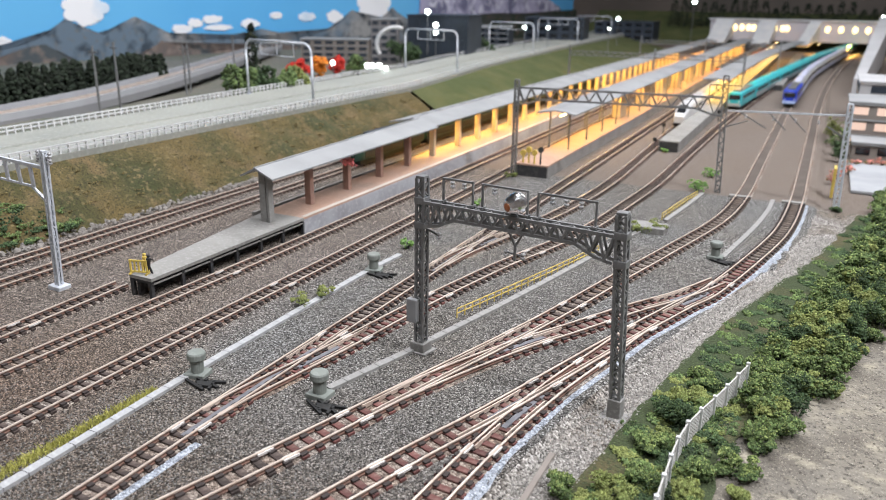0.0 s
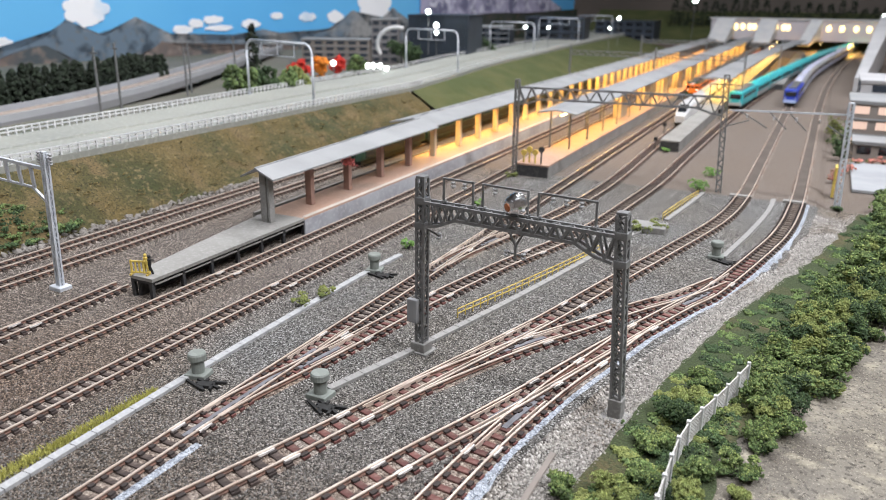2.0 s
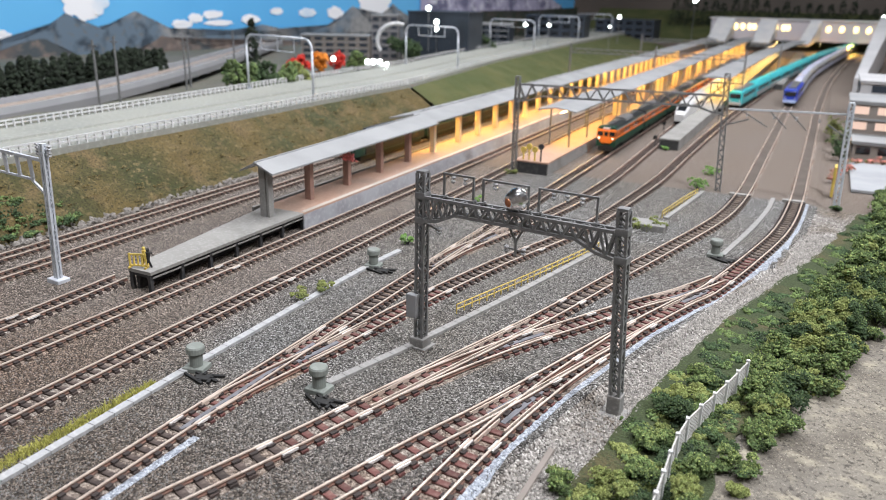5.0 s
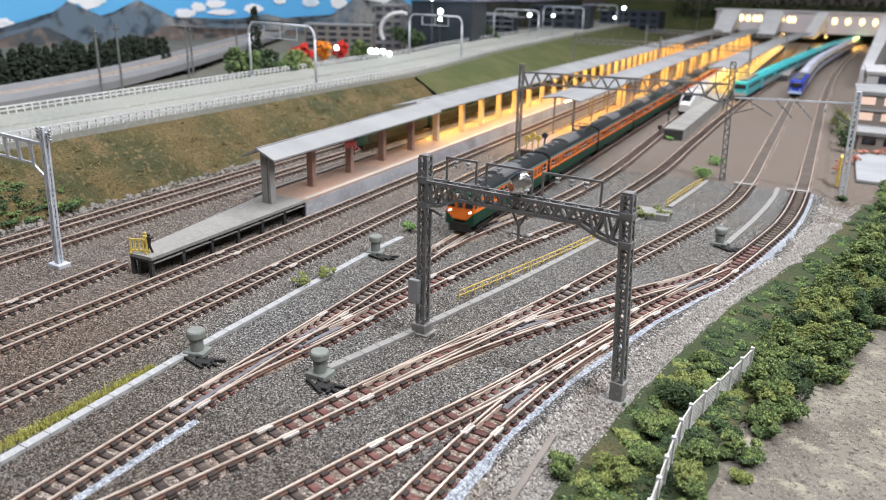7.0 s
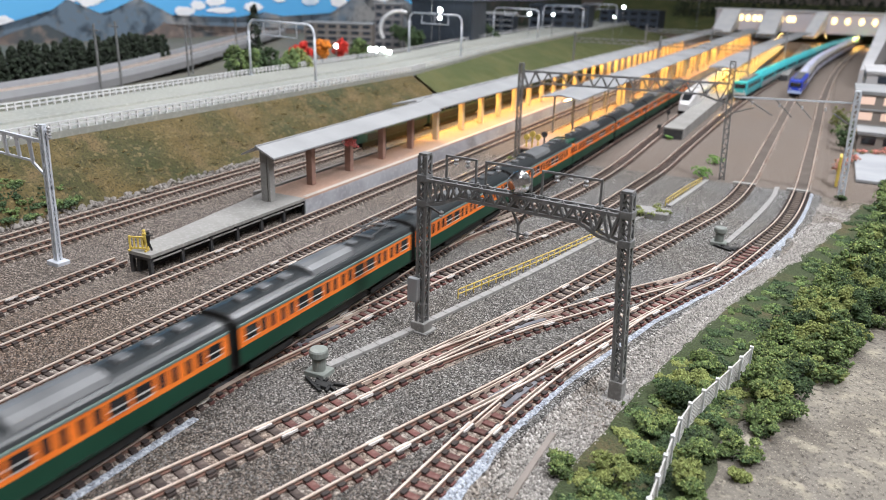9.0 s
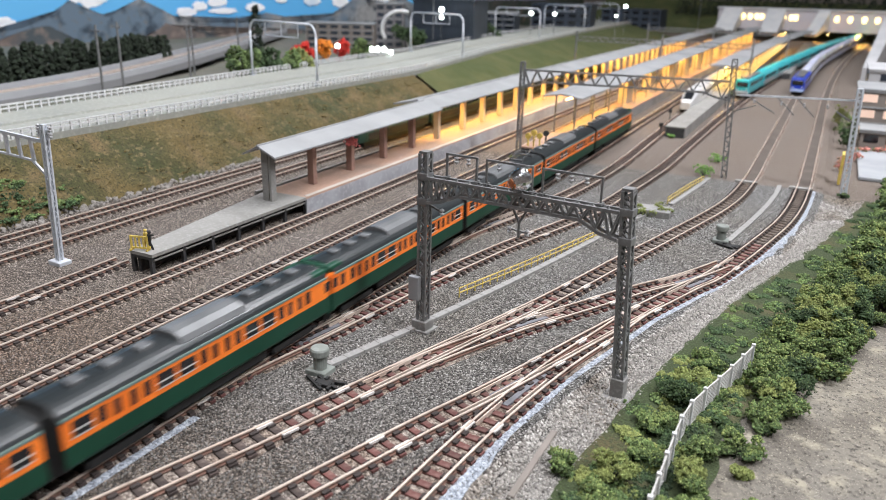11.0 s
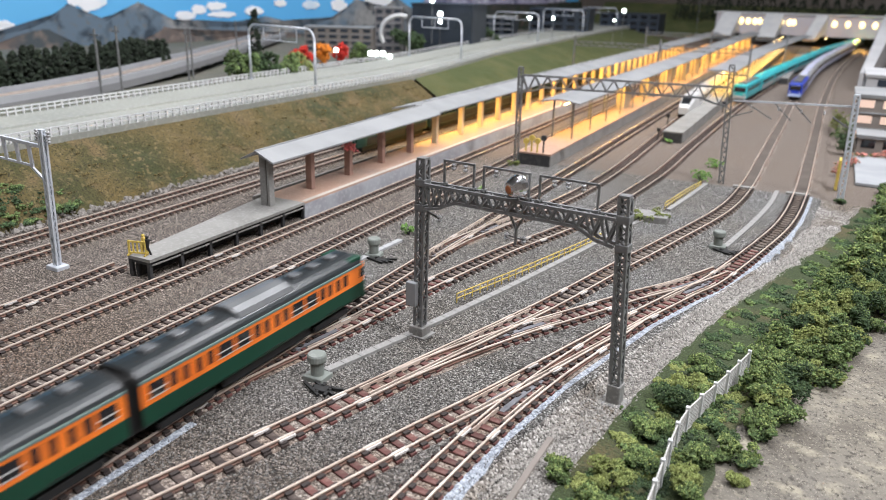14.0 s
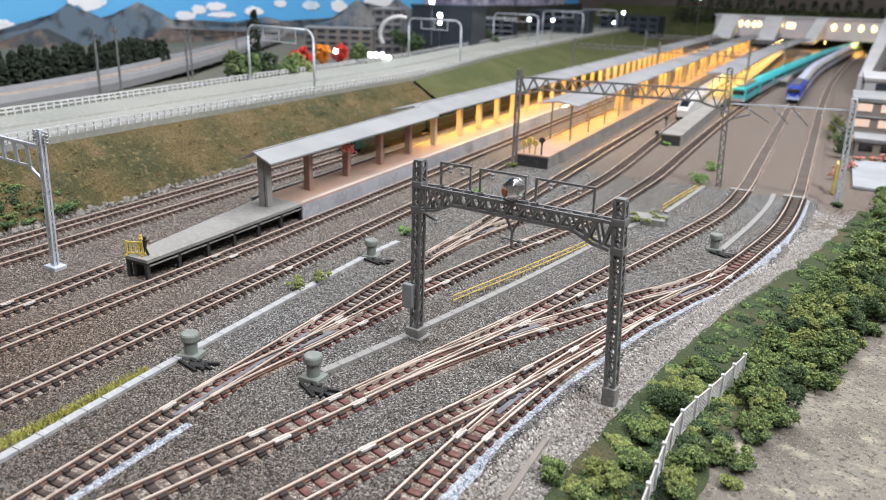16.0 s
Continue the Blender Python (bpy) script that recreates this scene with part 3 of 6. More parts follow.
def bush(x, y, rx, ry, h, material, label, z=None, grain=1.0, count=None, name="bush", category="bush", group="bushes beside the track"):
    root = thing(name, x, y, ground_height(x, y) if z is None else z, label, category, group)
    n = count or int(60 + 3.2 * (rx * ry + h * (rx + ry)) / grain)
    pts = crown_points(rx, ry, h, max(5, int(rx * ry / 7)), n)
    new("crown", scatter_mesh("crown", pts, (.30 + .75 * rng.random(len(pts)) ** 2.2) * grain, material, (OCT_V, OCT_F), .55)).parent = root
    # specks one tone paler on the upper crown put its lit top into colour
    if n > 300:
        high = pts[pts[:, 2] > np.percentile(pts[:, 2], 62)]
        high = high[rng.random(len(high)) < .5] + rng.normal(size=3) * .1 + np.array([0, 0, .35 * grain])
        lit_tone = dict(((M_FOLIAGE_D, M_FOLIAGE), (M_FOLIAGE, M_LIT_TOP))).get(material, M_LIT_TOP)
        new("leaf_tip", scatter_mesh("leaf_tip", high, (.22 + .4 * rng.random(len(high)) ** 2) * grain, lit_tone, (OCT_V, OCT_F), .55)).parent = root
    b = bmesh.new()
    for k in range(4):
        a = k * 1.6 + .4
        rod(b, (0, 0, -.6), (math.cos(a) * rx * .35, math.sin(a) * ry * .35, h * .5), .5, .25, 5)
    part("stem", b, M_DARK, root)
    return root


def cover(name, spots, material, label, category, grain):
    """Low ragged growth over many spots: (x, y, z, radius, height, count)."""
    pts = []
    for x, y, z, r, h, n in spots:
        pts.append(crown_points(r, r, h, 5, n) + np.array([x, y, z]))
    pts = np.concatenate(pts)
    ob = new(name, scatter_mesh(name, pts, (.42 + .95 * rng.random(len(pts)) ** 1.6) * grain, material))
    return tagged(ob, label, category, kind="stuff")


# ---- lattice steel ----
def lattice_column(root, x, y, z0, z1, w, material, bar=.8, pitch=None, name="post", lean=0.0):
    pitch = pitch or w * 1.05
    b = bmesh.new()
    h = w / 2
    for sx in (-1, 1):
        for sy in (-1, 1):
            box(b, x + sx * h - bar * .65, x + sx * h + bar * .65, y + sy * h - bar * .65, y + sy * h + bar * .65, z0, z1)
    z, flip = z0, 1
    while z < z1 - pitch * .6:
        zt = min(z + pitch, z1)
        for s in (-1, 1):
            beam(b, (x - h * flip, y + s * h, z), (x + h * flip, y + s * h, zt), bar * .7, bar * .9, (0, 1, 0))
            beam(b, (x + s * h, y - h * flip, z), (x + s * h, y + h * flip, zt), bar * .7, bar * .9, (1, 0, 0))
        z, flip = zt, -flip
    box(b, x - h * 1.15, x + h * 1.15, y - h * 1.15, y + h * 1.15, z1, z1 + 1.0)
    for v in b.verts:
        v.co.x += lean * (v.co.z - z0) / (z1 - z0)
    return part(name, b, material, root)


def truss(root, u0, u1, y, z0, z1, depth, material, bays, bar=.8, haunch=0, drop=4):
    """A box truss along x from u0 to u1."""
    for s in (-1, 1):
        yy = y + s * depth / 2
        b = bmesh.new()
        beam(b, (u0, yy, z1), (u1, yy, z1), bar * 1.3, bar * 1.5)
        part("top_chord", b, material, root)
        b = bmesh.new()
        low = [(u0, z0 - (drop if haunch else 0)), (u0 + haunch * .45, z0 - (drop * .75 if haunch else 0)), (u0 + haunch, z0), (u1 - haunch, z0), (u1 - haunch * .45, z0 - (drop * .75 if haunch else 0)), (u1, z0 - (drop if haunch else 0))]
        for (a, c), (d, e) in zip(low, low[1:]):
            if d - a > .01:
                beam(b, (a, yy, c), (d, yy, e), bar * 1.3, bar * 1.4)
        part("bottom_chord", b, material, root)
        step = (u1 - u0) / bays
        for k in range(bays):
            a = u0 + k * step
            za = float(np.interp(a + step / 2, [p for p, _ in low], [q for _, q in low]))
            for p, q in (((a, yy, z1), (a + step / 2, yy, za)), ((a + step / 2, yy, za), (a + step, yy, z1))):
                b = bmesh.new()
                beam(b, p, q, bar * .95, bar * 1.1, (0, 1, 0))
                part("web_bar", b, material, root)
    b = bmesh.new()
    for k in range(bays * 2):
        a = u0 + k * (u1 - u0) / (bays * 2)
        s = 1 if k % 2 else -1
        beam(b, (a, y - s * depth / 2, z1), (a + (u1 - u0) / (bays * 2), y + s * depth / 2, z1), bar * .6, bar * .6)
    part("cross_bracing", b, material, root)


def lathe(profile, n=20):
    """A turned body round x from (x, r) pairs."""
    b = bmesh.new()
    rings = [[b.verts.new((x, r * math.cos(6.2832 * k / n), r * math.sin(6.2832 * k / n))) for k in range(n)] for x, r in profile]
    for r, s in zip(rings, rings[1:]):
        for k in range(n):
            b.faces.new((r[k], r[(k + 1) % n], s[(k + 1) % n], s[k]))
    b.faces.new(rings[0][::-1])
    b.faces.new(rings[-1])
    return b


M_INSUL = mat("grey_porcelain", (.42, .42, .43), .35, .2, spots=[(500, (.3, .3, .3), .5, .8)])


def insulator(root, x, y, z, material=None):
    b = lathe([(0, .3), (.4, .3), (.5, 1.0), (1.2, 1.0), (1.3, .4), (1.9, .4), (2.0, 1.0), (2.7, 1.0), (2.8, .3), (3.4, .3)], 10)
    bmesh.ops.rotate(b, verts=b.verts, cent=(0, 0, 0), matrix=Matrix.Rotation(radians(90), 3, "Y"))
    part("insulator", b, material or M_INSUL, root, at=(x, y, z), smooth=True)


def gantry():
    L = 91.6
    root = thing("catenary_gantry", -143.0, 267.8, BED, "dark grey lattice steel gantry spanning the tracks", "gantry", "gantries over the tracks", rz=-5.8)
    for x, lean in ((0, .5), (L, -4.0)):
        lattice_column(root, x, 0, 3, 79.8 if x == 0 else 78.0, 3.5, M_GREYMETAL, .8, 3.0, lean=lean)
        b = bmesh.new()
        w = 3.6 if x == 0 else 2.7
        box(b, x - w, x + w, -w, w, -.8 if x == 0 else -4.4, 4.8, .4)
        box(b, x - 5.2, x + 5.2, -4.6, 4.6, -.8 if x == 0 else -4.6, .8 if x == 0 else -2.9, .3)
        part("concrete_base", b, M_CONC, root, "grey concrete footing")
        for z in (59.5, 70.3):
            b = bmesh.new()
            o = x + lean * (z - 3) / 77
            box(b, o - 2.5, o + 2.5, -2.6, 2.6, z - 1.5, z + 1.5, .3)
            part("collar", b, M_GREYMETAL, root)
    truss(root, 2.9, L - 6.0, 0, 64.6, 70.0, 4.4, M_GREYMETAL, 14, .85, 15, 5.0)
    for u0, u1, beads in ((11, 25, (15.5, 21)), (29.5, 49.5, (35, 45.5)), (54, 77.5, (60, 65.5, 71.5))):
        fr = bmesh.new()
        for u in (u0, u1):
            beam(fr, (u, 0, 70.4), (u, 0, 81), .8, .8, (0, 1, 0))
            beam(fr, (u, -1.6, 71.4), (u, 1.6, 71.4), 1.6, .8)
        beam(fr, (u0 - .4, 0, 81), (u1 + .4, 0, 81), .8, .8)
        part("insulator_frame", fr, M_GREYMETAL, root)
        for u in beads:
            insulator(root, u, 0, 80.6)
    b = lathe([(-4.2, 1.5), (-4.0, 2.6), (-3.0, 3.4), (-2.8, 3.0), (-1.8, 3.9), (-1.6, 3.5), (-.4, 4.3), (-.2, 3.9), (1.2, 4.4), (1.4, 4.0), (2.8, 3.9), (3.6, 3.0), (4.0, 1.0)], 24)
    lamp = part("drum_lamp", b, mat("chrome", (.72, .73, .75), .18, 1.0, spots=[(300, (.5, .5, .52), .5, .8)]), root, "chrome ribbed round lamp housing", at=(45, -1.5, 75.6), smooth=False)
    lamp.rotation_euler = (0, radians(-10), radians(66))
    b = lathe([(-4.9, .9), (-4.4, 1.7), (-4.0, 1.8)], 14)
    part("lamp_lens", b, mat("copper_lens", (.45, .17, .08), .3, .6), lamp)
    hang = bmesh.new()
    for s in (-1, 1):
        beam(hang, (45 + s * 3, 0, 63.5), (45, 0, 58), .8, .8, (0, 1, 0))
    beam(hang, (45, 0, 58.5), (45, 0, 52), .9, .9, (0, 1, 0))
    beam(hang, (41, 0, 55), (49, 0, 54.4), .6, .6)
    part("hanger", hang, M_GREYMETAL, root)
    for x in (41, 48.6):
        insulator(root, x, 0, 56)
    b = bmesh.new()
    beam(b, (3, 0, 58), (9, 0, 56), .8, .8)
    part("side_arm", b, M_GREYMETAL, root)
    insulator(root, 9, 0, 57.5)
    b = bmesh.new()
    box(b, -4.6, .6, -5.0, -2.4, 15, 26, .4)
    part("relay_box", b, mat("pale_grey_box", (.26, .265, .275), .6, spots=[(200, (.28, .29, .30), .4, .7)]), root, "pale grey relay box on the post")


def far_gantry():
    x0, y0, x1, y1 = -239.0, 624.0, -64.5, 645.5
    L = math.hypot(x1 - x0, y1 - y0)
    root = thing("catenary_gantry", x0, y0, BED, "slim grey lattice gantry across the platform tracks", "gantry", "gantries over the tracks", rz=math.degrees(math.atan2(y1 - y0, x1 - x0)))
    lattice_column(root, 0, 0, 0, 84, 3.4, M_GREYMETAL, .8)
    lattice_column(root, L, 0, 0, 95, 3.8, M_GREYMETAL, .8, lean=-4.5)
    truss(root, 1.5, L - 5.0, 0, 68.5, 78, 3.6, M_GREYMETAL, 15, .9, 20, 5)
    b = bmesh.new()
    beam(b, (L - 16, 0, 88), (L + 8, 0, 88), .9, .9)
    for u in (L - 16, L - 11, L - 6, L + 8):
        beam(b, (u, 0, 88), (u, 0, 84 if u > L - 15 else 77), .7, .7, (0, 1, 0))
    part("top_bracket", b, M_GREYMETAL, root)
    # the lighter arm that reaches to the slim mast beyond the main tracks
    R = L + 88
    b = bmesh.new()
    beam(b, (L, 0, 68), (R, -14, 71), 1.3, 1.3)
    part("cross_arm", b, M_PALEMETAL, root)
    b = bmesh.new()
    for u, w in ((8, 30), (30, 44), (44, 58)):
        beam(b, (L + u, -14 * u / 88, 68 + 3 * u / 88), (L + w, -14 * w / 88, 56), .9, .9, (0, 1, 0))
    beam(b, (L, 0, 55), (L + 16, -2, 61), .9, .9)
    beam(b, (R - 16, -12, 62), (R, -14, 52), 1.1, 1.1)
    part("bracing", b, M_GREYMETAL, root)
    for u in (14, 34, 50, 66):
        insulator(root, L + u, -14 * u / 88, 66)
    lattice_column(root, R, -14, 0, 79, 3.4, M_PALEMETAL, .8, name="slim_mast", lean=-2.5)


def station_gantry(y, xs, h):
    root = thing("catenary_gantry", 0, y, BED, "thin grey gantry above the platform roofs", "gantry", "gantries over the tracks")
    for x in xs:
        b = bmesh.new()
        beam(b, (x, 0, 0), (x, 0, h), 2.6, 2.6, (0, 1, 0))
        part("post", b, M_GREYMETAL, root)
    truss(root, xs[0], xs[-1], 0, h - 16, h - 9, 3, M_GREYMETAL, 22, .8)


def side_mast():
    root = thing("catenary_mast", -352.6, 240.0, BED, "pale grey lattice mast with a bracket arm", "catenary mast")
    root.matrix_basis = pose(-.3508, .2422, BED * S, 0, 3.0, 0)
    lattice_column(root, 0, 0, 2, 74.5, 2.1, M_PALEMETAL, .8, 2.9, name="mast")
    b = bmesh.new()
    box(b, -4.5, 4.5, -3.8, 3.8, -.8, 2.2, .4)
    part("base_plate", b, M_PALEMETAL, root)
    arm = bmesh.new()
    beam(arm, (0, 0, 66.5), (-62, 0, 66.5), 1.6, 1.6)
    beam(arm, (-1, 0, 48), (-12, 0, 55), 1.2, 1.2)
    beam(arm, (-12, 0, 55), (-62, 0, 55), 1.1, 1.1)
    part("arm", arm, M_PALEMETAL, root)
    for u in (-12, -22, -32, -42, -52):
        b = bmesh.new()
        beam(b, (u, 0, 66), (u + 1.5, 0, 55), 2.2, 1.0, (0, 1, 0))
        part("strut", b, M_PALEMETAL, root)
    b = bmesh.new()
    beam(b, (-5, 0, 72.5), (5, 0, 72.5), 1.0, 1.0)
    part("top_arm", b, M_PALEMETAL, root)
    for u in (-4.5, 4.5):
        insulator(root, u, 0, 72)
        insulator(root, u, 0, 75.4)


# ---- trackside equipment ----
def point_motor(x, y, rz, label):
    root = thing("point_motor", x, y, BED, label, "point motor", "point motors beside the turnouts", rz=rz)
    b = bmesh.new()
    box(b, -4.6, 4.6, -4, 4, -.8, 2.0, .4)
    part("base", b, M_MOTOR, root)
    b = lathe([(1.8, 2.7), (7.2, 2.7), (7.4, 3.1), (8.0, 3.8), (10.2, 3.8), (10.9, 3.4), (11.0, 2.6)], 20)
    bmesh.ops.rotate(b, verts=b.verts, cent=(0, 0, 0), matrix=Matrix.Rotation(radians(-90), 3, "Y"))
    part("drum", b, M_MOTOR, root)
    link = bmesh.new()
    box(link, 4, 10, -9.5, -6, -.6, 1.5, .3)
    crank = part("crank_box", link, M_BLACK, root, "black iron crank box")
    for a, c in (((2, -4), (14, -9)), ((3, -7), (15, -4)), ((-2, -6), (9, -12)), ((6, -3), (7, -11)), ((10, -4), (11, -11))):
        link = bmesh.new()
        beam(link, (*a, .9), (*c, .9), 1.1, .9)
        part("rod", link, M_BLACK, crank)


def trough(name, pts, w, material, label, seg=9.0):
    root = thing(name, 0, 0, 0, label, "cable trough", kind="structure")
    line = curve_points(pts, seg)
    for a, c in zip(line, line[1:]):
        d = c - a
        b = bmesh.new()
        box(b, -w / 2, w / 2, .12, d.length - .12, -.6, 1.4, .15)
        ob = part("lid_slab", b, material, root)
        ob.matrix_basis = pose(a.x * S, a.y * S, BED * S, 0, 0, math.degrees(math.atan2(d.y, d.x)) - 90)


def hand_rail(pts, label, h=5.0):
    root = thing("hand_rail", 0, 0, BED, label, "hand rail", "yellow hand rails")
    line = curve_points(pts, 6.0)
    for z in (h * .5, h):
        b = bmesh.new()
        sweep(b, [(a.x, a.y, z) for a in line], [(-.22, -.22), (.22, -.22), (.22, .22), (-.22, .22)])
        part("rail", b, M_YELLOW, root)
    for k, a in enumerate(line):
        b = bmesh.new()
        beam(b, (a.x, a.y, -.6), (a.x, a.y, h), .45, .45, (0, 1, 0))
        part("post", b, M_YELLOW, root)


M_FENCE = mat("weathered_white_mesh", (.46, .45, .43), .6, spots=[(200, (.34, .33, .31), .45, .7)])


def mesh_fence():
    root = thing("mesh_fence", 0, 0, 0, "white wire mesh fence leaning beside the hedge", "fence")
    pts = curve_points([(-25, 176), (-25, 203), (-25, 236), (-23, 252), (-15.3, 281), (-8, 312)], 12.2)
    h = 10.0
    foot = lambda p: ground_height(p.x, p.y) + .5
    for p in pts:
        b = bmesh.new()
        box(b, p.x - .75, p.x + .75, p.y - .75, p.y + .75, foot(p) - .8, foot(p) + h + 1.2, .2)
        part("post", b, M_WHITE, root)
    for a, c in zip(pts, pts[1:]):
        b = bmesh.new()
        za, zc = foot(a), foot(c)
        n = 7
        for k in range(-n, n):
            for s in (0, 1):
                u0, u1 = k / n, k / n + 1.0
                v0, v1 = 0.0, 1.0
                if u0 < 0:
                    v0, u0 = -u0, 0.0
                if u1 > 1:
                    v1, u1 = 1 - (u1 - 1), 1.0
                if v1 - v0 < .02:
                    continue
                if s:
                    v0, v1 = 1 - v0, 1 - v1
                p, q = a.lerp(c, u0), a.lerp(c, u1)
                beam(b, (p.x, p.y, za + (zc - za) * u0 + .6 + v0 * (h - .6)), (q.x, q.y, za + (zc - za) * u1 + .6 + v1 * (h - .6)), .26, .26)
        for v in (.06, 1.0):
            beam(b, (a.x, a.y, za + v * h), (c.x, c.y, zc + v * h), .5, .5)
        part("mesh_panel", b, M_FENCE, root)


# ---- platforms ----
M_WARMWALL = mat("cream_wall", (.62, .52, .36), .8, spots=[(30, (.52, .42, .28), .4, .7)])


def main_platform():
    root = thing("station_platform", 0, 0, 0, "long island platform with grey roof and timber ramp end", "platform")
    top = 9.0
    left = lambda y: float(np.interp(y, [254, 370, 453, 600, 2500], [-310, -326, -334, -340, -345]))
    right = -294.0
    for y0, y1, m, label in ((254, 384, M_PLATGREY, "grey timber deck"), (384, 2500, M_PLATFORM, "pinkish brown paving")):
        b = bmesh.new()
        vs = [b.verts.new(c) for z in (top - 1.8, top) for c in ((left(y0), y0, z), (right, y0, z), (right, y1, z), (left(y1), y1, z))]
        for f in ((0, 1, 2, 3), (4, 5, 6, 7), (0, 1, 5, 4), (1, 2, 6, 5), (2, 3, 7, 6), (3, 0, 4, 7)):
            b.faces.new([vs[i] for i in f])
        part("deck", b, m, root, label)
    b = bmesh.new()
    box(b, right - .9, right + .3, 384, 2500, BED - .5, top - 1.2)
    part("side_wall", b, mat("blue_grey_stone_wall", (.36, .37, .40), .85, spots=[(35, (.26, .26, .28), .4, .65), (400, (.44, .45, .48), .5, .8)], bump=.3), root, "blue grey stone edge wall")
    b = bmesh.new()
    box(b, right - 3.4, right - .3, 386, 2500, top, top + .35)
    part("edge_strip", b, mat("pale_edge_slab", (.50, .45, .40), .8, spots=[(50, (.40, .36, .32), .4, .7)]), root)
    b = bmesh.new()
    box(b, left(600) + 2, left(600) + 4, 384, 2500, BED - .5, top - 1.8)
    part("side_wall", b, M_CONC, root)
    # added dark sheet behind the open trestles, in place of the shade under the deck
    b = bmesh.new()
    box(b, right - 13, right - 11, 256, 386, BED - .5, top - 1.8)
    part("under_deck_shade", b, M_DARK, root, "dark sheet standing in for the shade under the deck")
    y = 255.0
    while y < 386:
        b = bmesh.new()
        for x in (right - 1.6, left(y) + 1.6):
            box(b, x - 1.0, x + 1.0, y - 1.0, y + 1.0, BED - .6, top - 1.8)
        box(b, left(y) + 1, right - 1, y - .7, y + .7, top - 3.4, top - 1.8)
        part("trestle", b, M_DARK, root, "dark timber trestle legs")
        b = bmesh.new()
        box(b, right - 1.3, right - .6, y, min(y + 21.4, 386), top - 4.2, top - 3.4)
        part("brace", b, M_PLATGREY, root)
        y += 21.6
    # roof with ridge, in two runs
    b = bmesh.new()
    ends = []
    for y0, xl, xr, xm in ((358, -323, -297, -310.5), (592, -340, -300, -320)):
        ends.append([b.verts.new(c) for c in ((xl, y0, 40), (xm, y0, 46), (xr, y0, 40), (xr, y0, 38.9), (xm, y0, 44.5), (xl, y0, 38.9))])
    for k in range(6):
        b.faces.new((ends[0][k], ends[1][k], ends[1][(k + 1) % 6], ends[0][(k + 1) % 6]))
    b.faces.new(ends[0][::-1])
    b.faces.new(ends[1])
    part("roof", b, M_ROOF, root, "grey sheet metal roof")
    b = bmesh.new()
    beam(b, (-310.5, 357.5, 46), (-320, 592.5, 46), 1.2, .9)
    part("ridge_cap", b, M_ROOF, root)
    for x0, x1, y0, y1, z, rise in ((-352, -304, 594, 1500, 40.5, 5.0), (-352, -306, 1500, 2450, 40.5, 4.0)):
        b = bmesh.new()
        xm = (x0 + x1) / 2
        sweep(b, [(xm, y0, 0), (xm, y1, 0)], [(x0 - xm, z), (0, z + rise), (x1 - xm, z), (x1 - xm, z - 1.2), (0, z + rise - 1.6), (x0 - xm, z - 1.2)])
        part("roof", b, M_ROOF, root, "grey sheet metal roof")
        b = bmesh.new()
        sweep(b, [(xm, y0, 0), (xm, y1, 0)], [(-.6, z + rise), (.6, z + rise), (.3, z + rise + .6), (-.3, z + rise + .6)])
        part("ridge_cap", b, M_ROOF, root)
    b = bmesh.new()
    yy = 620
    while yy < 1500:
        box(b, -332, -328, yy, yy + 14, 43.6, 45.4)
        yy += 27
    part("roof_vent", b, M_DARK, root, "dark raised roof vents")
    for k in range(34):
        y = 366.5 + 49 * k + (8 if y > 590 else 0)
        if y > 2000:
            break
        b = bmesh.new()
        near = y < 380
        px = -.018 * (y - 366)
        box(b, -313.6 + px, -308.6 + px, y - 2.2, y + 2.2, top - .2, 42.2, .3)
        if near:
            box(b, -307.6, -306.0, y - 2.4, y + 2.4, top - .2, 41.5)
        part("roof_post", b, M_CONC if near else (M_PINKPOST if y < 600 else M_WARMWALL), root, "grey concrete roof post" if near else "")
    return root


def small_platform(x0, x1, y0, y1, roof, label, wall_from=None, open_end=True):
    root = thing("station_platform", 0, 0, 0, label, "platform", "platforms of the station")
    top = 9.0
    b = bmesh.new()
    box(b, x0, x1, y0, y1, top - 1.6, top, .25)
    part("deck", b, M_PLATFORM if roof else M_PLATGREY, root)
    for x in (x0 + .8, x1 - .8):
        b = bmesh.new()
        box(b, x - .6, x + .6, y0 + 1, y1, BED - .6, top - 1.6)
        part("side_wall", b, M_CONC, root)
    b = bmesh.new()
    box(b, x0 + 1, x1 - 1, y0 + .3, y0 + 2.5, BED - .6, top - 1.7)
    part("end_wall", b, M_DARK, root, "black boarded platform end")
    if roof:
        r0, r1, z = roof
        xm = (x0 + x1) / 2 - 5
        b = bmesh.new()
        sweep(b, [(xm, r0, 0), (xm, r1, 0)], [(-20, z - 1.5), (0, z + 1.6), (20, z - 1.5), (20, z - 2.8), (0, z + .3), (-20, z - 2.8)])
        part("roof", b, M_ROOF, root, "grey sheet metal roof")
        y = r0 + 8
        while y < min(r1, r0 + 900):
            for x in (xm - 8, xm + 12):
                b = bmesh.new()
                beam(b, (x, y, top - .2), (x, y, z - 1.5), 1.4, 1.4, (0, 1, 0))
                part("roof_post", b, M_GREYMETAL, root)
            y += 62
        y = r0 + 240
        while y < r1 - 60:
            b = bmesh.new()
            box(b, xm - 5, xm + 5, y, y + 34, top - .1, z - 6)
            part("waiting_room", b, M_WARMWALL, root, "cream waiting room walls")
            y += 130
    return root


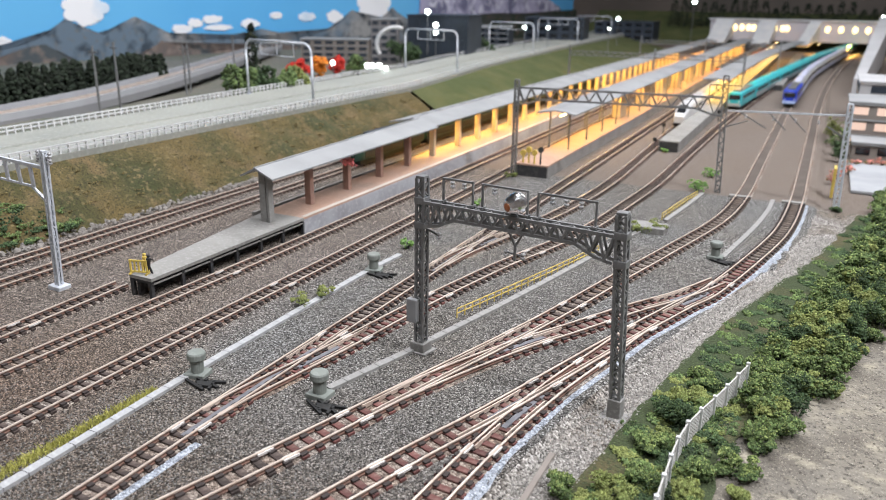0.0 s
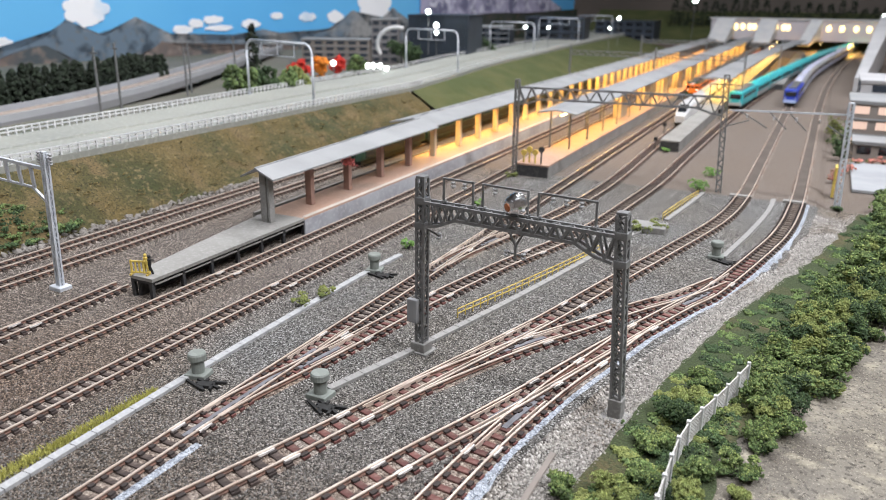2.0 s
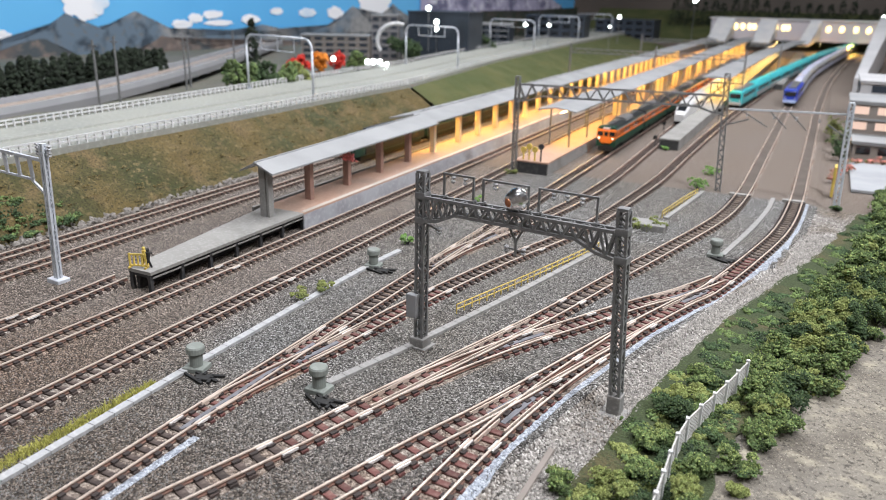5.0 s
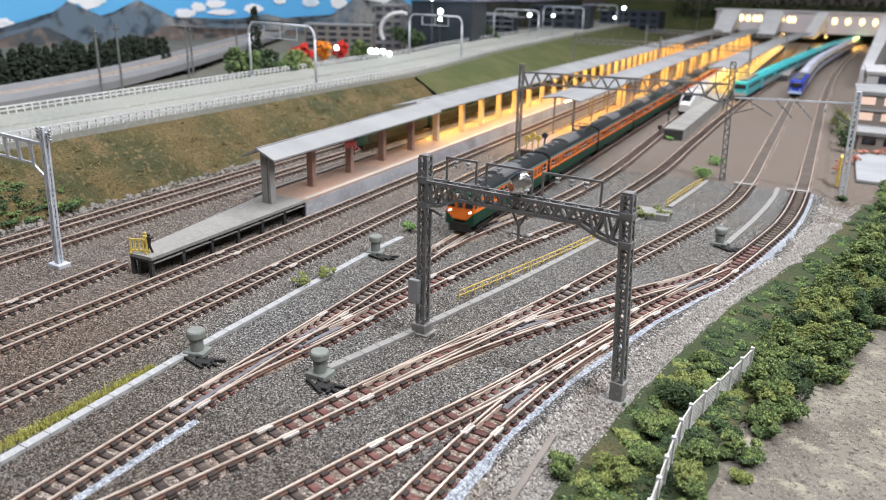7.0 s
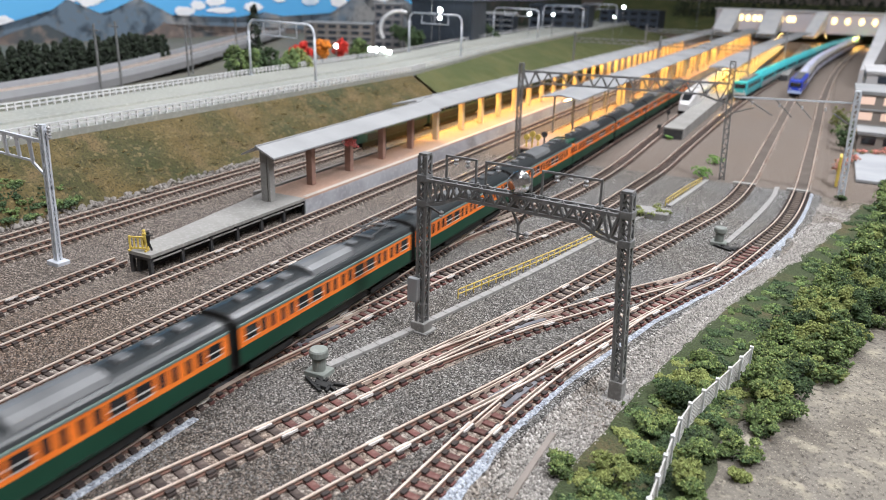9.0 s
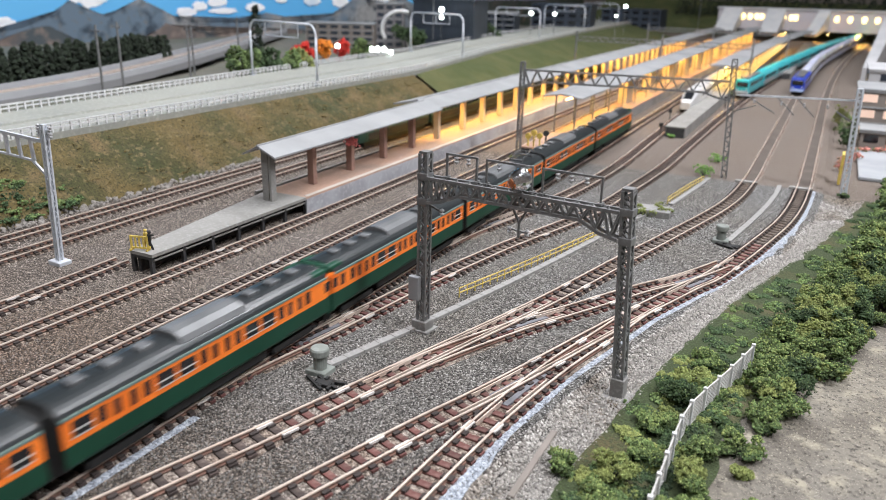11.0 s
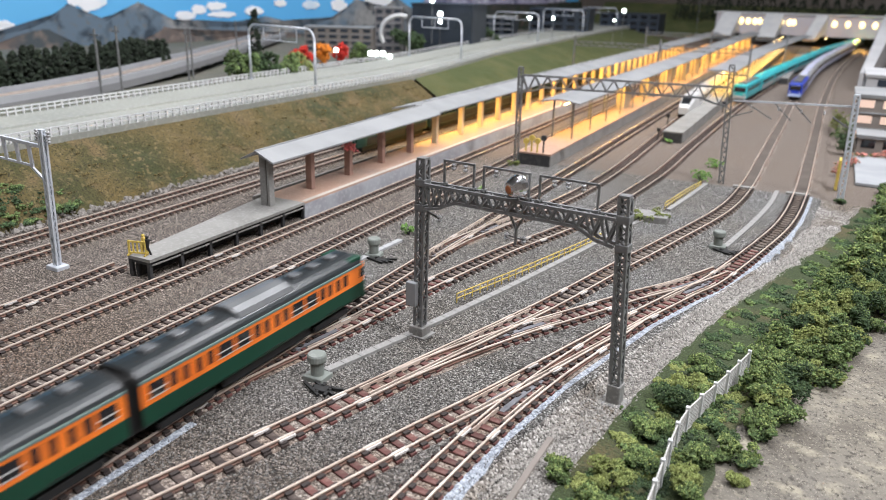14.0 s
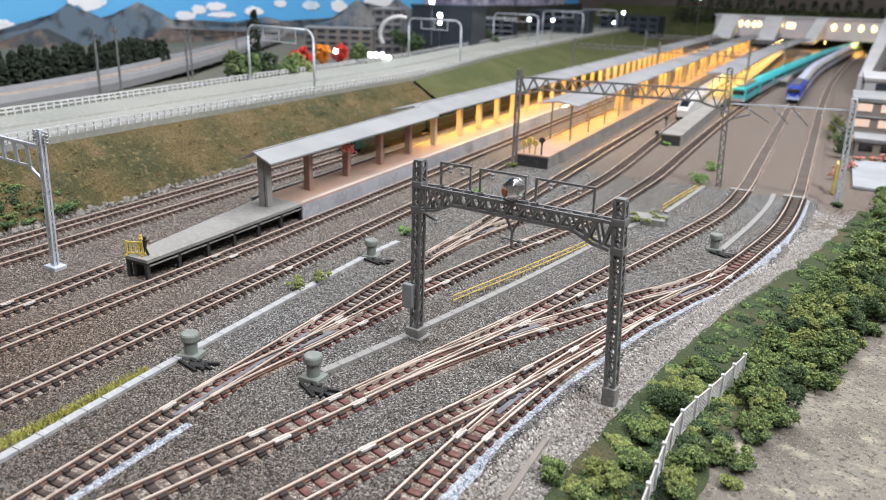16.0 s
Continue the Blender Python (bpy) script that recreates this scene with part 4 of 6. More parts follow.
def platform_lamps(x, y0, y1, z, watts, pitch=110, big=1.0):
    root = thing("platform_lamps", 0, 0, 0, "row of warm yellow lamps under the roof", "lamp row", "lamp rows under the roofs")
    y = y0 + 20
    while y < y1:
        b = bmesh.new()
        box(b, x - 1.1 * big, x + 1.1 * big, y - 9 * big, y + 9 * big, z - 1.2, z, .3)
        part("tube", b, M_WARMLAMP, root)
        y += pitch
    b = bmesh.new()
    box(b, x - .5, x + .5, y0, y1, z, z + 1.2)
    part("batten", b, M_WHITE, root)
    area_lamp("platform_lamp", x, (y0 + y1) / 2, z - 1.6, 8, y1 - y0, watts, (1.0, .58, .13))


# ---- trains ----
HALF, FLOOR_Z, BELT, EAVE = 9.6, 7.2, 14.7, 23.6
ROOF_ARC = [(HALF * math.cos(a) ** .8 if math.cos(a) > .01 else 0, EAVE + 4.2 * math.sin(a)) for a in (math.pi / 2 * k / 7 for k in range(8))]


def shell(b, prof, y0, y1):
    sweep(b, [(0, y0, 0), (0, y1, 0)], prof)


def train_car(cab=0, pantograph=False, label="", lit=False):
    """One car, 131 long, its front at y = 0. cab: 1 driver's cab in front, 2 at the rear."""
    L = 131.0
    root = thing("train_car", -186, 0, 0, label, "train car", "cars of the orange and green train")
    y0, y1 = 1.2, L - 1.2
    b = bmesh.new()
    shell(b, [(-HALF, BELT), (HALF, BELT), (HALF, EAVE), (-HALF, EAVE)], y0, y1)
    body = part("upper_body", b, M_ORANGE, root, "orange upper body side")
    b = bmesh.new()
    shell(b, [(-HALF + .5, FLOOR_Z), (HALF - .5, FLOOR_Z), (HALF, FLOOR_Z + 1.2), (HALF, BELT), (-HALF, BELT), (-HALF, FLOOR_Z + 1.2)], y0, y1)
    part("lower_body", b, M_GREEN, root, "dark green lower body side")
    b = bmesh.new()
    arc = ROOF_ARC + [(-x, z) for x, z in ROOF_ARC[::-1][1:]]
    shell(b, arc, y0 + .2, y1 - .2)
    roof = part("roof", b, M_CARROOF, root, "grey rounded roof", smooth=False)
    for s in (-1, 1):
        b = bmesh.new()
        box(b, s * HALF - .35, s * HALF + .35, y0, y1, EAVE - .35, EAVE + .55)
        part("gutter", b, M_GUTTER, root, "pale green rain gutter")
    # windows: wide pairs between the doors, narrow ones round them
    wins = []
    for c in (23.5, 65.5, 107.5):
        wins += [(c - 8.6, 3.0, 0), (c - 3.1, 2.5, 1), (c + 3.1, 2.5, 1), (c + 8.6, 3.0, 0)]
    wins += [(39.8, 7.6, 2), (49.2, 7.6, 2), (81.8, 7.6, 2), (91.2, 7.6, 2)]
    if cab != 1:
        wins.append((8.0, 7.0, 2))
    else:
        wins.append((7.0, 3.0, 0))
    if cab != 2:
        wins.append((123.0, 7.0, 2))
    for c, w, style in wins:
        for s in (-1, 1):
            z0, z1 = (16.9, 21.9) if style != 1 else (16.6, 21.7)
            b = bmesh.new()
            box(b, s * HALF - .2, s * HALF + .22, c - w / 2, c + w / 2, z0, z1)
            win = part("window", b, M_GLASS, root)
            if style == 2:
                b = bmesh.new()
                x = s * HALF
                box(b, x - .15, x + .36, c - w / 2 - .1, c + w / 2 + .1, z0 + 1.9, z0 + 2.35)
                box(b, x - .15, x + .36, c - w / 2 - .1, c + w / 2 + .1, z0 - .25, z0 + .12)
                part("window_frame", b, M_SILVER, win, "silver sash bar")
            elif style == 1:
                b = bmesh.new()
                x = s * HALF
                d = 3.1 if w < 2.6 else 0
                box(b, x - .1, x + .12, c - 2.9, c + 2.9, FLOOR_Z + 1.4, FLOOR_Z + 1.6)
                part("door_sill", b, M_BLACK, win)
    # roof equipment
    b = bmesh.new()
    prof = [(-7.6, EAVE + 1.6), (7.6, EAVE + 1.6), (7.4, EAVE + 3.2), (6.2, EAVE + 4.9), (3.4, EAVE + 6.1), (0, EAVE + 6.5), (-3.4, EAVE + 6.1), (-6.2, EAVE + 4.9), (-7.4, EAVE + 3.2)]
    shell(b, prof, 50, 82)
    part("cooling_unit", b, M_ACUNIT, roof, "light grey rounded cooling unit")
    for y in ((14, 27, 40, 92, 105, 118) if not pantograph else (14, 27, 40, 90)):
        b = bmesh.new()
        box(b, -2.4, 2.4, y - 2.6, y + 2.6, EAVE + 3.6, EAVE + 5.6, .5)
        part("ventilator", b, M_ACUNIT, roof)
    if pantograph:
        b = bmesh.new()
        for y in (101, 121):
            box(b, -5, 5, y - 1, y + 1, EAVE + 3.5, EAVE + 5.4)
        for s in (-1, 1):
            beam(b, (s * 4, 102, EAVE + 5.6), (s * 4.6, 111, EAVE + 7.4), .6, .6)
            beam(b, (s * 4, 120, EAVE + 5.6), (s * 4.6, 111, EAVE + 7.4), .6, .6)
            beam(b, (s * 4.6, 111, EAVE + 7.4), (s * 3.4, 104, EAVE + 8.4), .5, .5)
            beam(b, (s * 4.6, 111, EAVE + 7.4), (s * 3.4, 118, EAVE + 8.4), .5, .5)
        beam(b, (-7, 104, EAVE + 8.4), (7, 104, EAVE + 8.4), .6, .6)
        beam(b, (-7, 118, EAVE + 8.4), (7, 118, EAVE + 8.4), .6, .6)
        part("pantograph", b, M_ACUNIT, roof, "folded silver pantograph")
    # running gear
    b = bmesh.new()
    box(b, -7.4, 7.4, 40, 92, 2.6, FLOOR_Z, .4)
    box(b, -6.5, 6.5, y0, y1, 5.6, FLOOR_Z + .5)
    part("underframe", b, M_BLACK, root)
    for yc in (22, L - 22):
        b = bmesh.new()
        for s in (-1, 1):
            box(b, s * 6.4 - .9, s * 6.4 + .9, yc - 13, yc + 13, 1.6, 4.4, .3)
        box(b, -6, 6, yc - 3, yc + 3, 2, 5.5)
        bogie = part("bogie", b, M_BLACK, root)
        for dy in (-7.5, 7.5):
            w = bmesh.new()
            for s in (-1, 1):
                rod(w, (s * 4.6 - .7, yc + dy, 2.9), (s * 4.6 + .7, yc + dy, 2.9), 2.85, n=14)
            part("wheelset", w, M_RAIL, bogie)
    b = bmesh.new()
    box(b, -1.2, 1.2, -1.7, 1.4, 3.4, 5.2)
    box(b, -1.2, 1.2, L - 1.4, L + 1.7, 3.4, 5.2)
    part("coupler", b, M_BLACK, root)
    for y, used in ((.2, cab != 1), (L - 1.2, cab != 2)):
        if used:
            b = bmesh.new()
            box(b, -6.4, 6.4, y - 1.5, y + 2.4, FLOOR_Z - 2, EAVE + 1.5)
            part("gangway", b, M_BLACK, root, "black gangway bellows")
            b = bmesh.new()
            e = y0 if y < 50 else y1
            shell(b, [(-9.5, FLOOR_Z)] + [(9.5, FLOOR_Z)] + [(x * .985, z - .1) for x, z in arc], e - .5, e + .5)
            part("end_plate", b, M_BLACK, root, "black car end")
    if cab:
        f = (lambda y: y) if cab == 1 else (lambda y: L - y)

        def fbox(bm, x0, x1, a, c, z0, z1, bev=0.0):
            box(bm, x0, x1, min(f(a), f(c)), max(f(a), f(c)), z0, z1, bev)
        b = bmesh.new()
        fbox(b, -HALF + .1, HALF - .1, -.9, 1.4, FLOOR_Z + 2.5, EAVE + .6, .9)
        cabf = part("cab_front", b, M_ORANGE, root, "orange cab front")
        b = bmesh.new()
        for s in (-1, 1):
            vs = [b.verts.new((s * x, f(yy), z)) for yy in (-1.15, 1.0) for x, z in ((9.55, BELT + .4), (9.55, FLOOR_Z - .4), (3.6, FLOOR_Z - .4), (4.4, FLOOR_Z + 2.6))]
            for q in ((0, 1, 2, 3), (7, 6, 5, 4), (0, 4, 5, 1), (1, 5, 6, 2), (2, 6, 7, 3), (3, 7, 4, 0)):
                b.faces.new([vs[i] for i in q])
        part("green_skirt", b, M_GREEN, cabf, "dark green corner panels")
        for s in (-1, 0, 1):
            b = bmesh.new()
            w = 2.7 if s else 1.9
            fbox(b, s * 6.0 - w, s * 6.0 + w, -1.25, -.6, 17.4, 21.8, .25)
            part("windscreen", b, M_GLASS, cabf)
        b = bmesh.new()
        for s in (-1, 1):
            fbox(b, s * 9.45 - .3, s * 9.45 + .3, -.2, 3.0, 17.4, 21.6)
        part("corner_window", b, M_GLASS, cabf)
        for s in (-1, 1):
            b = bmesh.new()
            rod(b, (s * 6.8, f(-1.5), 15.2), (s * 6.8, f(-.6), 15.2), .68, n=14)
            part("headlamp", b, M_HEADLAMP if lit else M_SILVER, cabf, "round headlamp")
        b = bmesh.new()
        fbox(b, -3.4, 3.4, -1.2, .6, EAVE + .3, EAVE + 2.5, .4)
        part("destination_sign", b, M_SIGN, cabf, "pinkish white sign box")
        b = bmesh.new()
        fbox(b, -8.6, 8.6, -1.0, 9, EAVE + .4, EAVE + 3.6, 1.2)
        part("cab_roof", b, M_GREEN, cabf, "dark green front roof")
        b = bmesh.new()
        fbox(b, -7.4, 7.4, -1.2, 1, 2.2, FLOOR_Z + .8, .4)
        part("snow_plough", b, M_BLACK, cabf)
    return root


M_SIGN = mat("pink_white_sign", (.93, .70, .68), .5)
M_GUTTER = mat("pale_green_gutter", (.15, .21, .19), .5)
M_AQUA = mat("aqua_train_paint", (.05, .46, .50), .35, spots=[(40, (.04, .40, .45), .4, .7)])
M_SILVERBODY = mat("brushed_silver_body", (.55, .57, .60), .3, .5, spots=[(40, (.45, .47, .5), .4, .7)])
M_BLUE = mat("blue_loco_paint", (.015, .05, .45), .3, spots=[(40, (.012, .04, .36), .4, .7)])
M_LAV = mat("pale_lavender_paint", (.50, .52, .66), .4, spots=[(40, (.42, .44, .58), .4, .7)])
M_WHITEBODY = mat("white_train_paint", (.55, .55, .55), .3, spots=[(40, (.47, .47, .47), .4, .7)])


b = bmesh.new()
box(b, -.28, .28, -3.2, 3.2, -2.5, 2.5)
PANE = mesh_of("window", b, M_GLASS)


def still_train(pts, cars, styles, label, nose_len, group_label, pitch=134.0, top=25.0):
    """A parked train along a track: each car a thing of its own."""
    line = curve_points(pts, 2.0)
    for k in range(cars):
        i0, i1 = int(k * pitch / 2), int((k * pitch + 129) / 2)
        if i1 >= len(line):
            break
        a, c = line[i0], line[i1]
        d = c - a
        low, high, roofm = styles[min(k, len(styles) - 1)]
        root = thing("parked_train_car", a.x, a.y, 0, label if k == 0 else group_label, "train car", "parked trains", rz=math.degrees(math.atan2(d.y, d.x)) - 90)
        L = d.length
        nose = nose_len if k == 0 else 0
        prof = [(-9.2, 5), (9.2, 5), (9.6, 8), (9.6, 18), (9.3, top - 3), (7.6, top - .8), (4, top), (-4, top), (-7.6, top - .8), (-9.3, top - 3), (-9.6, 18), (-9.6, 8)]
        b = bmesh.new()
        rings = []
        ys = [(0.0, .30, .50)] if nose else [(0, 1, 1)]
        if nose:
            ys = [(nose * t, .60 + .40 * math.sin(t * 1.5708) ** .7, .42 + .58 * math.sin(t * 1.5708) ** .8) for t in (0, .12, .3, .5, .75, 1.0)]
        ys.append((L, 1, 1))
        for yy, kx, kz in ys:
            rings.append([b.verts.new((x * kx, yy, 4 + (z - 4) * kz)) for x, z in prof])
        for r, s in zip(rings, rings[1:]):
            for j in range(len(prof)):
                b.faces.new((r[j], s[j], s[(j + 1) % len(prof)], r[(j + 1) % len(prof)]))
        b.faces.new(rings[0][::-1])
        b.faces.new(rings[-1])
        part("body", b, high, root, smooth=False)
        b = bmesh.new()
        for s in (-1, 1):
            box(b, s * 9.55 - .3, s * 9.55 + .3, nose + 1, L - 1, 6, 12.5)
        part("lower_band", b, low, root)
        for s in (-1, 1):
            yy = nose + 7
            while yy < L - 8:
                place("window", PANE, root, pose(s * 9.6 * S, (yy + 3.2) * S, .017))
                yy += 9.5
        b = bmesh.new()
        box(b, -5, 5, nose + 20, L - 12, top - .6, top + 1.6, .5)
        part("roof_unit", b, roofm, root)
        b = bmesh.new()
        box(b, -7, 7, 6, L - 4, 0, 6)
        part("bogie", b, M_BLACK, root)
        if k == 0 and nose:
            b = bmesh.new()
            for s in (-1, 1):
                rod(b, (s * 3.2, nose * .1, 9.5), (s * 3.2, nose * .1 - 1.0, 9.5), 1.0, n=10)
            part("headlamp", b, M_SILVER, root)
            b = bmesh.new()
            vs = [b.verts.new(p) for p in ((-5.0, nose * .14, 16.4), (5.0, nose * .14, 16.4), (5.6, nose * .52, 23.6), (-5.6, nose * .52, 23.6), (-5.0, nose * .3, 14), (5.0, nose * .3, 14), (5.6, nose * .7, 20), (-5.6, nose * .7, 20))]
            for q in ((0, 1, 2, 3), (7, 6, 5, 4), (0, 4, 5, 1), (1, 5, 6, 2), (2, 6, 7, 3), (3, 7, 4, 0)):
                b.faces.new([vs[i] for i in q])
            part("windscreen", b, M_GLASS, root)


def blunt_front(x, y, colour, lower, label, rz=0):
    """The flat-nosed front unit of a parked train."""
    root = thing("parked_train_car", x, y, 0, label, "train car", "parked trains", rz=rz)
    b = bmesh.new()
    box(b, -9.6, 9.6, 0, 128, 5, 25, 1.6)
    part("body", b, colour, root)
    b = bmesh.new()
    box(b, -7.6, 7.6, -.7, 1, 15, 21.5, .4)
    part("windscreen", b, M_GLASS, root)
    b = bmesh.new()
    box(b, -9.3, 9.3, -.9, .9, 5.4, 9.5, .4)
    part("lower_panel", b, lower, root)
    for s in (-1, 1):
        b = bmesh.new()
        rod(b, (s * 6.5, -1.4, 12), (s * 6.5, .4, 12), 1.0, n=10)
        part("headlamp", b, M_SILVER, root)
    for s in (-1, 1):
        for k in range(11):
            place("window", PANE, root, pose(s * 9.6 * S, (14 + 10 * k) * S, .0175))
    b = bmesh.new()
    box(b, -6, 6, 14, 118, 24.6, 27, .6)
    part("roof_unit", b, M_ACUNIT, root)
    b = bmesh.new()
    box(b, -7, 7, 4, 124, 0, 6)
    part("bogie", b, M_BLACK, root)


# ---- surroundings ----
M_PINKLIT = mat("lit_pinkish_window", (.8, .6, .5), .4, emit=((1, .62, .45), .25))
M_WARMWIN = mat("lit_yellow_window", (1, .8, .4), .4, emit=((1, .72, .28), 3.5))
M_BROWNWALL = mat("taupe_wall", (.22, .19, .17), .8, spots=[(30, (.17, .15, .13), .4, .7)])
M_OFFICE = mat("dull_white_render", (.42, .42, .43), .7, spots=[(20, (.35, .35, .36), .4, .7)])
M_NAVY = mat("dark_navy_cladding", (.02, .028, .04), .5, spots=[(30, (.03, .04, .06), .4, .7)])
M_GREYWALL = mat("grey_facade", (.19, .18, .185), .8, spots=[(20, (.13, .125, .13), .4, .7)])


def house(x, y, z, w, d, h, storeys, wall, win, label, name="building", rz=0, cols=3, roof=M_ROOF, side_cols=2):
    root = thing(name, x, y, z, label, "building", "buildings round the railway", rz=rz)
    b = bmesh.new()
    box(b, -w / 2, w / 2, 0, d, -3, h)
    part("wall", b, wall, root)
    b = bmesh.new()
    box(b, -w / 2 - 2, w / 2 + 2, -2, d + 2, h, h + 2.2, .3)
    part("roof", b, roof, root)
    sh = h / storeys
    for k in range(storeys):
        for c in range(cols):
            cw = w / cols
            b = bmesh.new()
            x0 = -w / 2 + cw * (c + .18)
            box(b, x0, x0 + cw * .64, -.5, .5, k * sh + sh * .28, k * sh + sh * .78)
            part("window", b, win, root)
        b = bmesh.new()
        box(b, -w / 2 - 1.2, w / 2 + 1.2, -1.6, 0, k * sh + sh * .9, k * sh + sh)
        part("ledge", b, roof, root)
        for c in range(side_cols):
            b = bmesh.new()
            y0 = d * (c + .2) / side_cols
            box(b, -w / 2 - .5, -w / 2 + .5, y0, y0 + d * .5 / side_cols, k * sh + sh * .28, k * sh + sh * .78)
            part("window", b, win, root)
    return root


M_CONIFER = mat("black_green_needles", (.014, .022, .012), .95, island=1, mix=.5)


def conifer(x, y, z, h, r, label):
    root = thing("conifer", x, y, z, label, "tree", "row of dark conifers")
    b = bmesh.new()
    rod(b, (0, 0, -1), (0, 0, h * .9), 1.3, .3, 6)
    part("trunk", b, M_DARK, root)
    n = 150
    t = rng.uniform(.08, 1, n) ** .8
    a = rng.uniform(0, 6.28, n)
    rr = r * (1.05 - t) ** .55 * rng.uniform(.5, 1.05, n)
    pts = np.stack([rr * np.cos(a), rr * np.sin(a), t * h], 1)
    new("crown", scatter_mesh("crown", pts, rng.uniform(1.6, 3.4, n), M_CONIFER)).parent = root


def leafy_tree(x, y, z, h, r, material, label, n=420, size=2.4):
    root = thing("tree", x, y, z, label, "tree", "trees behind the road")
    b = bmesh.new()
    rod(b, (0, 0, -2), (0, 0, h * .55), 2.0, 1.1, 7)
    for k in range(5):
        rod(b, (0, 0, h * .3), (math.cos(k * 1.3) * r * .6, math.sin(k * 1.3) * r * .6, h * .7), .9, .4, 5)
    part("trunk", b, M_DARK, root)
    pts = crown_points(r, r, h, 7, n)
    new("crown", scatter_mesh("crown", pts, rng.uniform(.6, 1.2, len(pts)) * size, material)).parent = root


def viaduct():
    root = thing("railway_viaduct", 0, 0, -14, "grey concrete railway viaduct on low piers", "viaduct")
    pts = curve_points([(-742, 250), (-752, 400), (-775, 520), (-822, 666), (-905, 850), (-1065, 1160), (-1300, 1600)], 12)
    line = [(p.x, p.y, 0) for p in pts]
    Mv = mat("grey_viaduct_concrete", (.215, .215, .22), .8, spots=[(25, (.20, .20, .21), .4, .7)])
    b = bmesh.new()
    sweep(b, line, [(-28, 33), (28, 33), (28, 39), (-28, 39)])
    part("deck", b, Mv, root)
    for u in (-27, 26.5):
        b = bmesh.new()
        sweep(b, line, [(u - 1, 39), (u + 1, 39), (u + 1, 46), (u - 1, 46)])
        part("parapet", b, mat("pale_parapet", (.37, .38, .40), .8, spots=[(25, (.34, .34, .36), .4, .7)]), root, "pale parapet wall")
    b = bmesh.new()
    sweep(b, line, [(22, 30), (28.4, 30), (28.4, 33), (22, 33)])
    part("girder", b, Mv, root)
    for u in (-14, 10):
        for s in (-4.5, 4.5):
            b = bmesh.new()
            sweep(b, line, [(u + s - .5, 39), (u + s + .5, 39), (u + s + .5, 41), (u + s - .5, 41)])
            part("rail", b, M_RAIL_TOP, root)
    for k in range(4, len(pts) - 1, 6):
        b = bmesh.new()
        p = pts[k]
        rod(b, (p.x, p.y, -6), (p.x, p.y, 33), 9, 10, 12)
        part("pier", b, Mv, root)
    b = bmesh.new()
    sweep(b, line, [(34, 2), (46, 2), (42, 6), (36, 6)])
    part("embankment_kerb", b, Mv, root)


def pole(x, y, z, h, label):
    root = thing("line_pole", x, y, z, label, "pole", "poles along the viaduct")
    b = bmesh.new()
    rod(b, (0, 0, -2), (0, 0, h), 1.5, 1.1, 8)
    part("mast", b, M_GREYMETAL, root)
    b = bmesh.new()
    beam(b, (-6, 0, h - 6), (6, 0, h - 6), 1, 1)
    part("arm", b, M_GREYMETAL, root)


M_CRUMB = mat("soil_crumb", (.22, .195, .165), .95, island=1, mix=.6)

# the painted backdrop board: sky, clouds and mountains on a flat panel along the wall
BOARD_A, BOARD_B = Vector((-1650, 300, 0)), Vector((-1150, 2900, 0))


def on_board(u, z, off):
    d = (BOARD_B - BOARD_A).normalized()
    n = Vector((d.y, -d.x, 0))
    p = BOARD_A + d * u + n * off
    return (p.x, p.y, z)


def panel(name, outline, off, material, label, thick=3):
    b = bmesh.new()
    front = [b.verts.new(on_board(u, z, off + thick)) for u, z in outline]
    back = [b.verts.new(on_board(u, z, off)) for u, z in outline]
    b.faces.new(front)
    b.faces.new(back[::-1])
    for i in range(len(front)):
        j = (i + 1) % len(front)
        b.faces.new((front[i], back[i], back[j], front[j]))
    bmesh.ops.triangulate(b, faces=[f for f in b.faces if len(f.verts) > 4])
    return tagged(part(name, b, material), label, "backdrop", kind="structure")


M_SKY = mat("painted_sky", (.09, .39, .76), .8, spots=[(1.2, (.16, .52, .86), .35, .7)])
M_MOUNT = mat("painted_mountain", (.13, .18, .235), .9, spots=[(7, (.30, .30, .30), .47, .60), (26, (.04, .058, .08), .5, .64), (80, (.15, .16, .17), .55, .7)])
M_SNOW = mat("painted_snow_mountain", (.42, .40, .56), .9, spots=[(12, (.16, .16, .26), .50, .60), (40, (.66, .66, .76), .52, .66)])
M_DIMHILL = mat("painted_wooded_hill", (.055, .06, .055), .9, spots=[(14, (.03, .045, .03), .4, .6), (50, (.13, .09, .07), .56, .7)])
M_FOOT = mat("painted_foothill", (.15, .12, .11), .9, spots=[(8, (.07, .085, .095), .44, .58), (35, (.24, .19, .165), .52, .68)])
M_CLOUD = mat("painted_cloud", (.88, .89, .92), .9, spots=[(9, (.55, .70, .86), .54, .72)])


def ridge(points, base, jag, seed):
    out = []
    for (u0, z0), (u1, z1) in zip(points, points[1:]):
        for k in range(8):
            t = k / 8
            u = u0 + (u1 - u0) * t
            out.append((u, z0 + (z1 - z0) * t + jag * noise.noise(Vector((u * .06, seed, 0)))))
    out.append(points[-1])
    return out + [(points[-1][0], base), (points[0][0], base)]


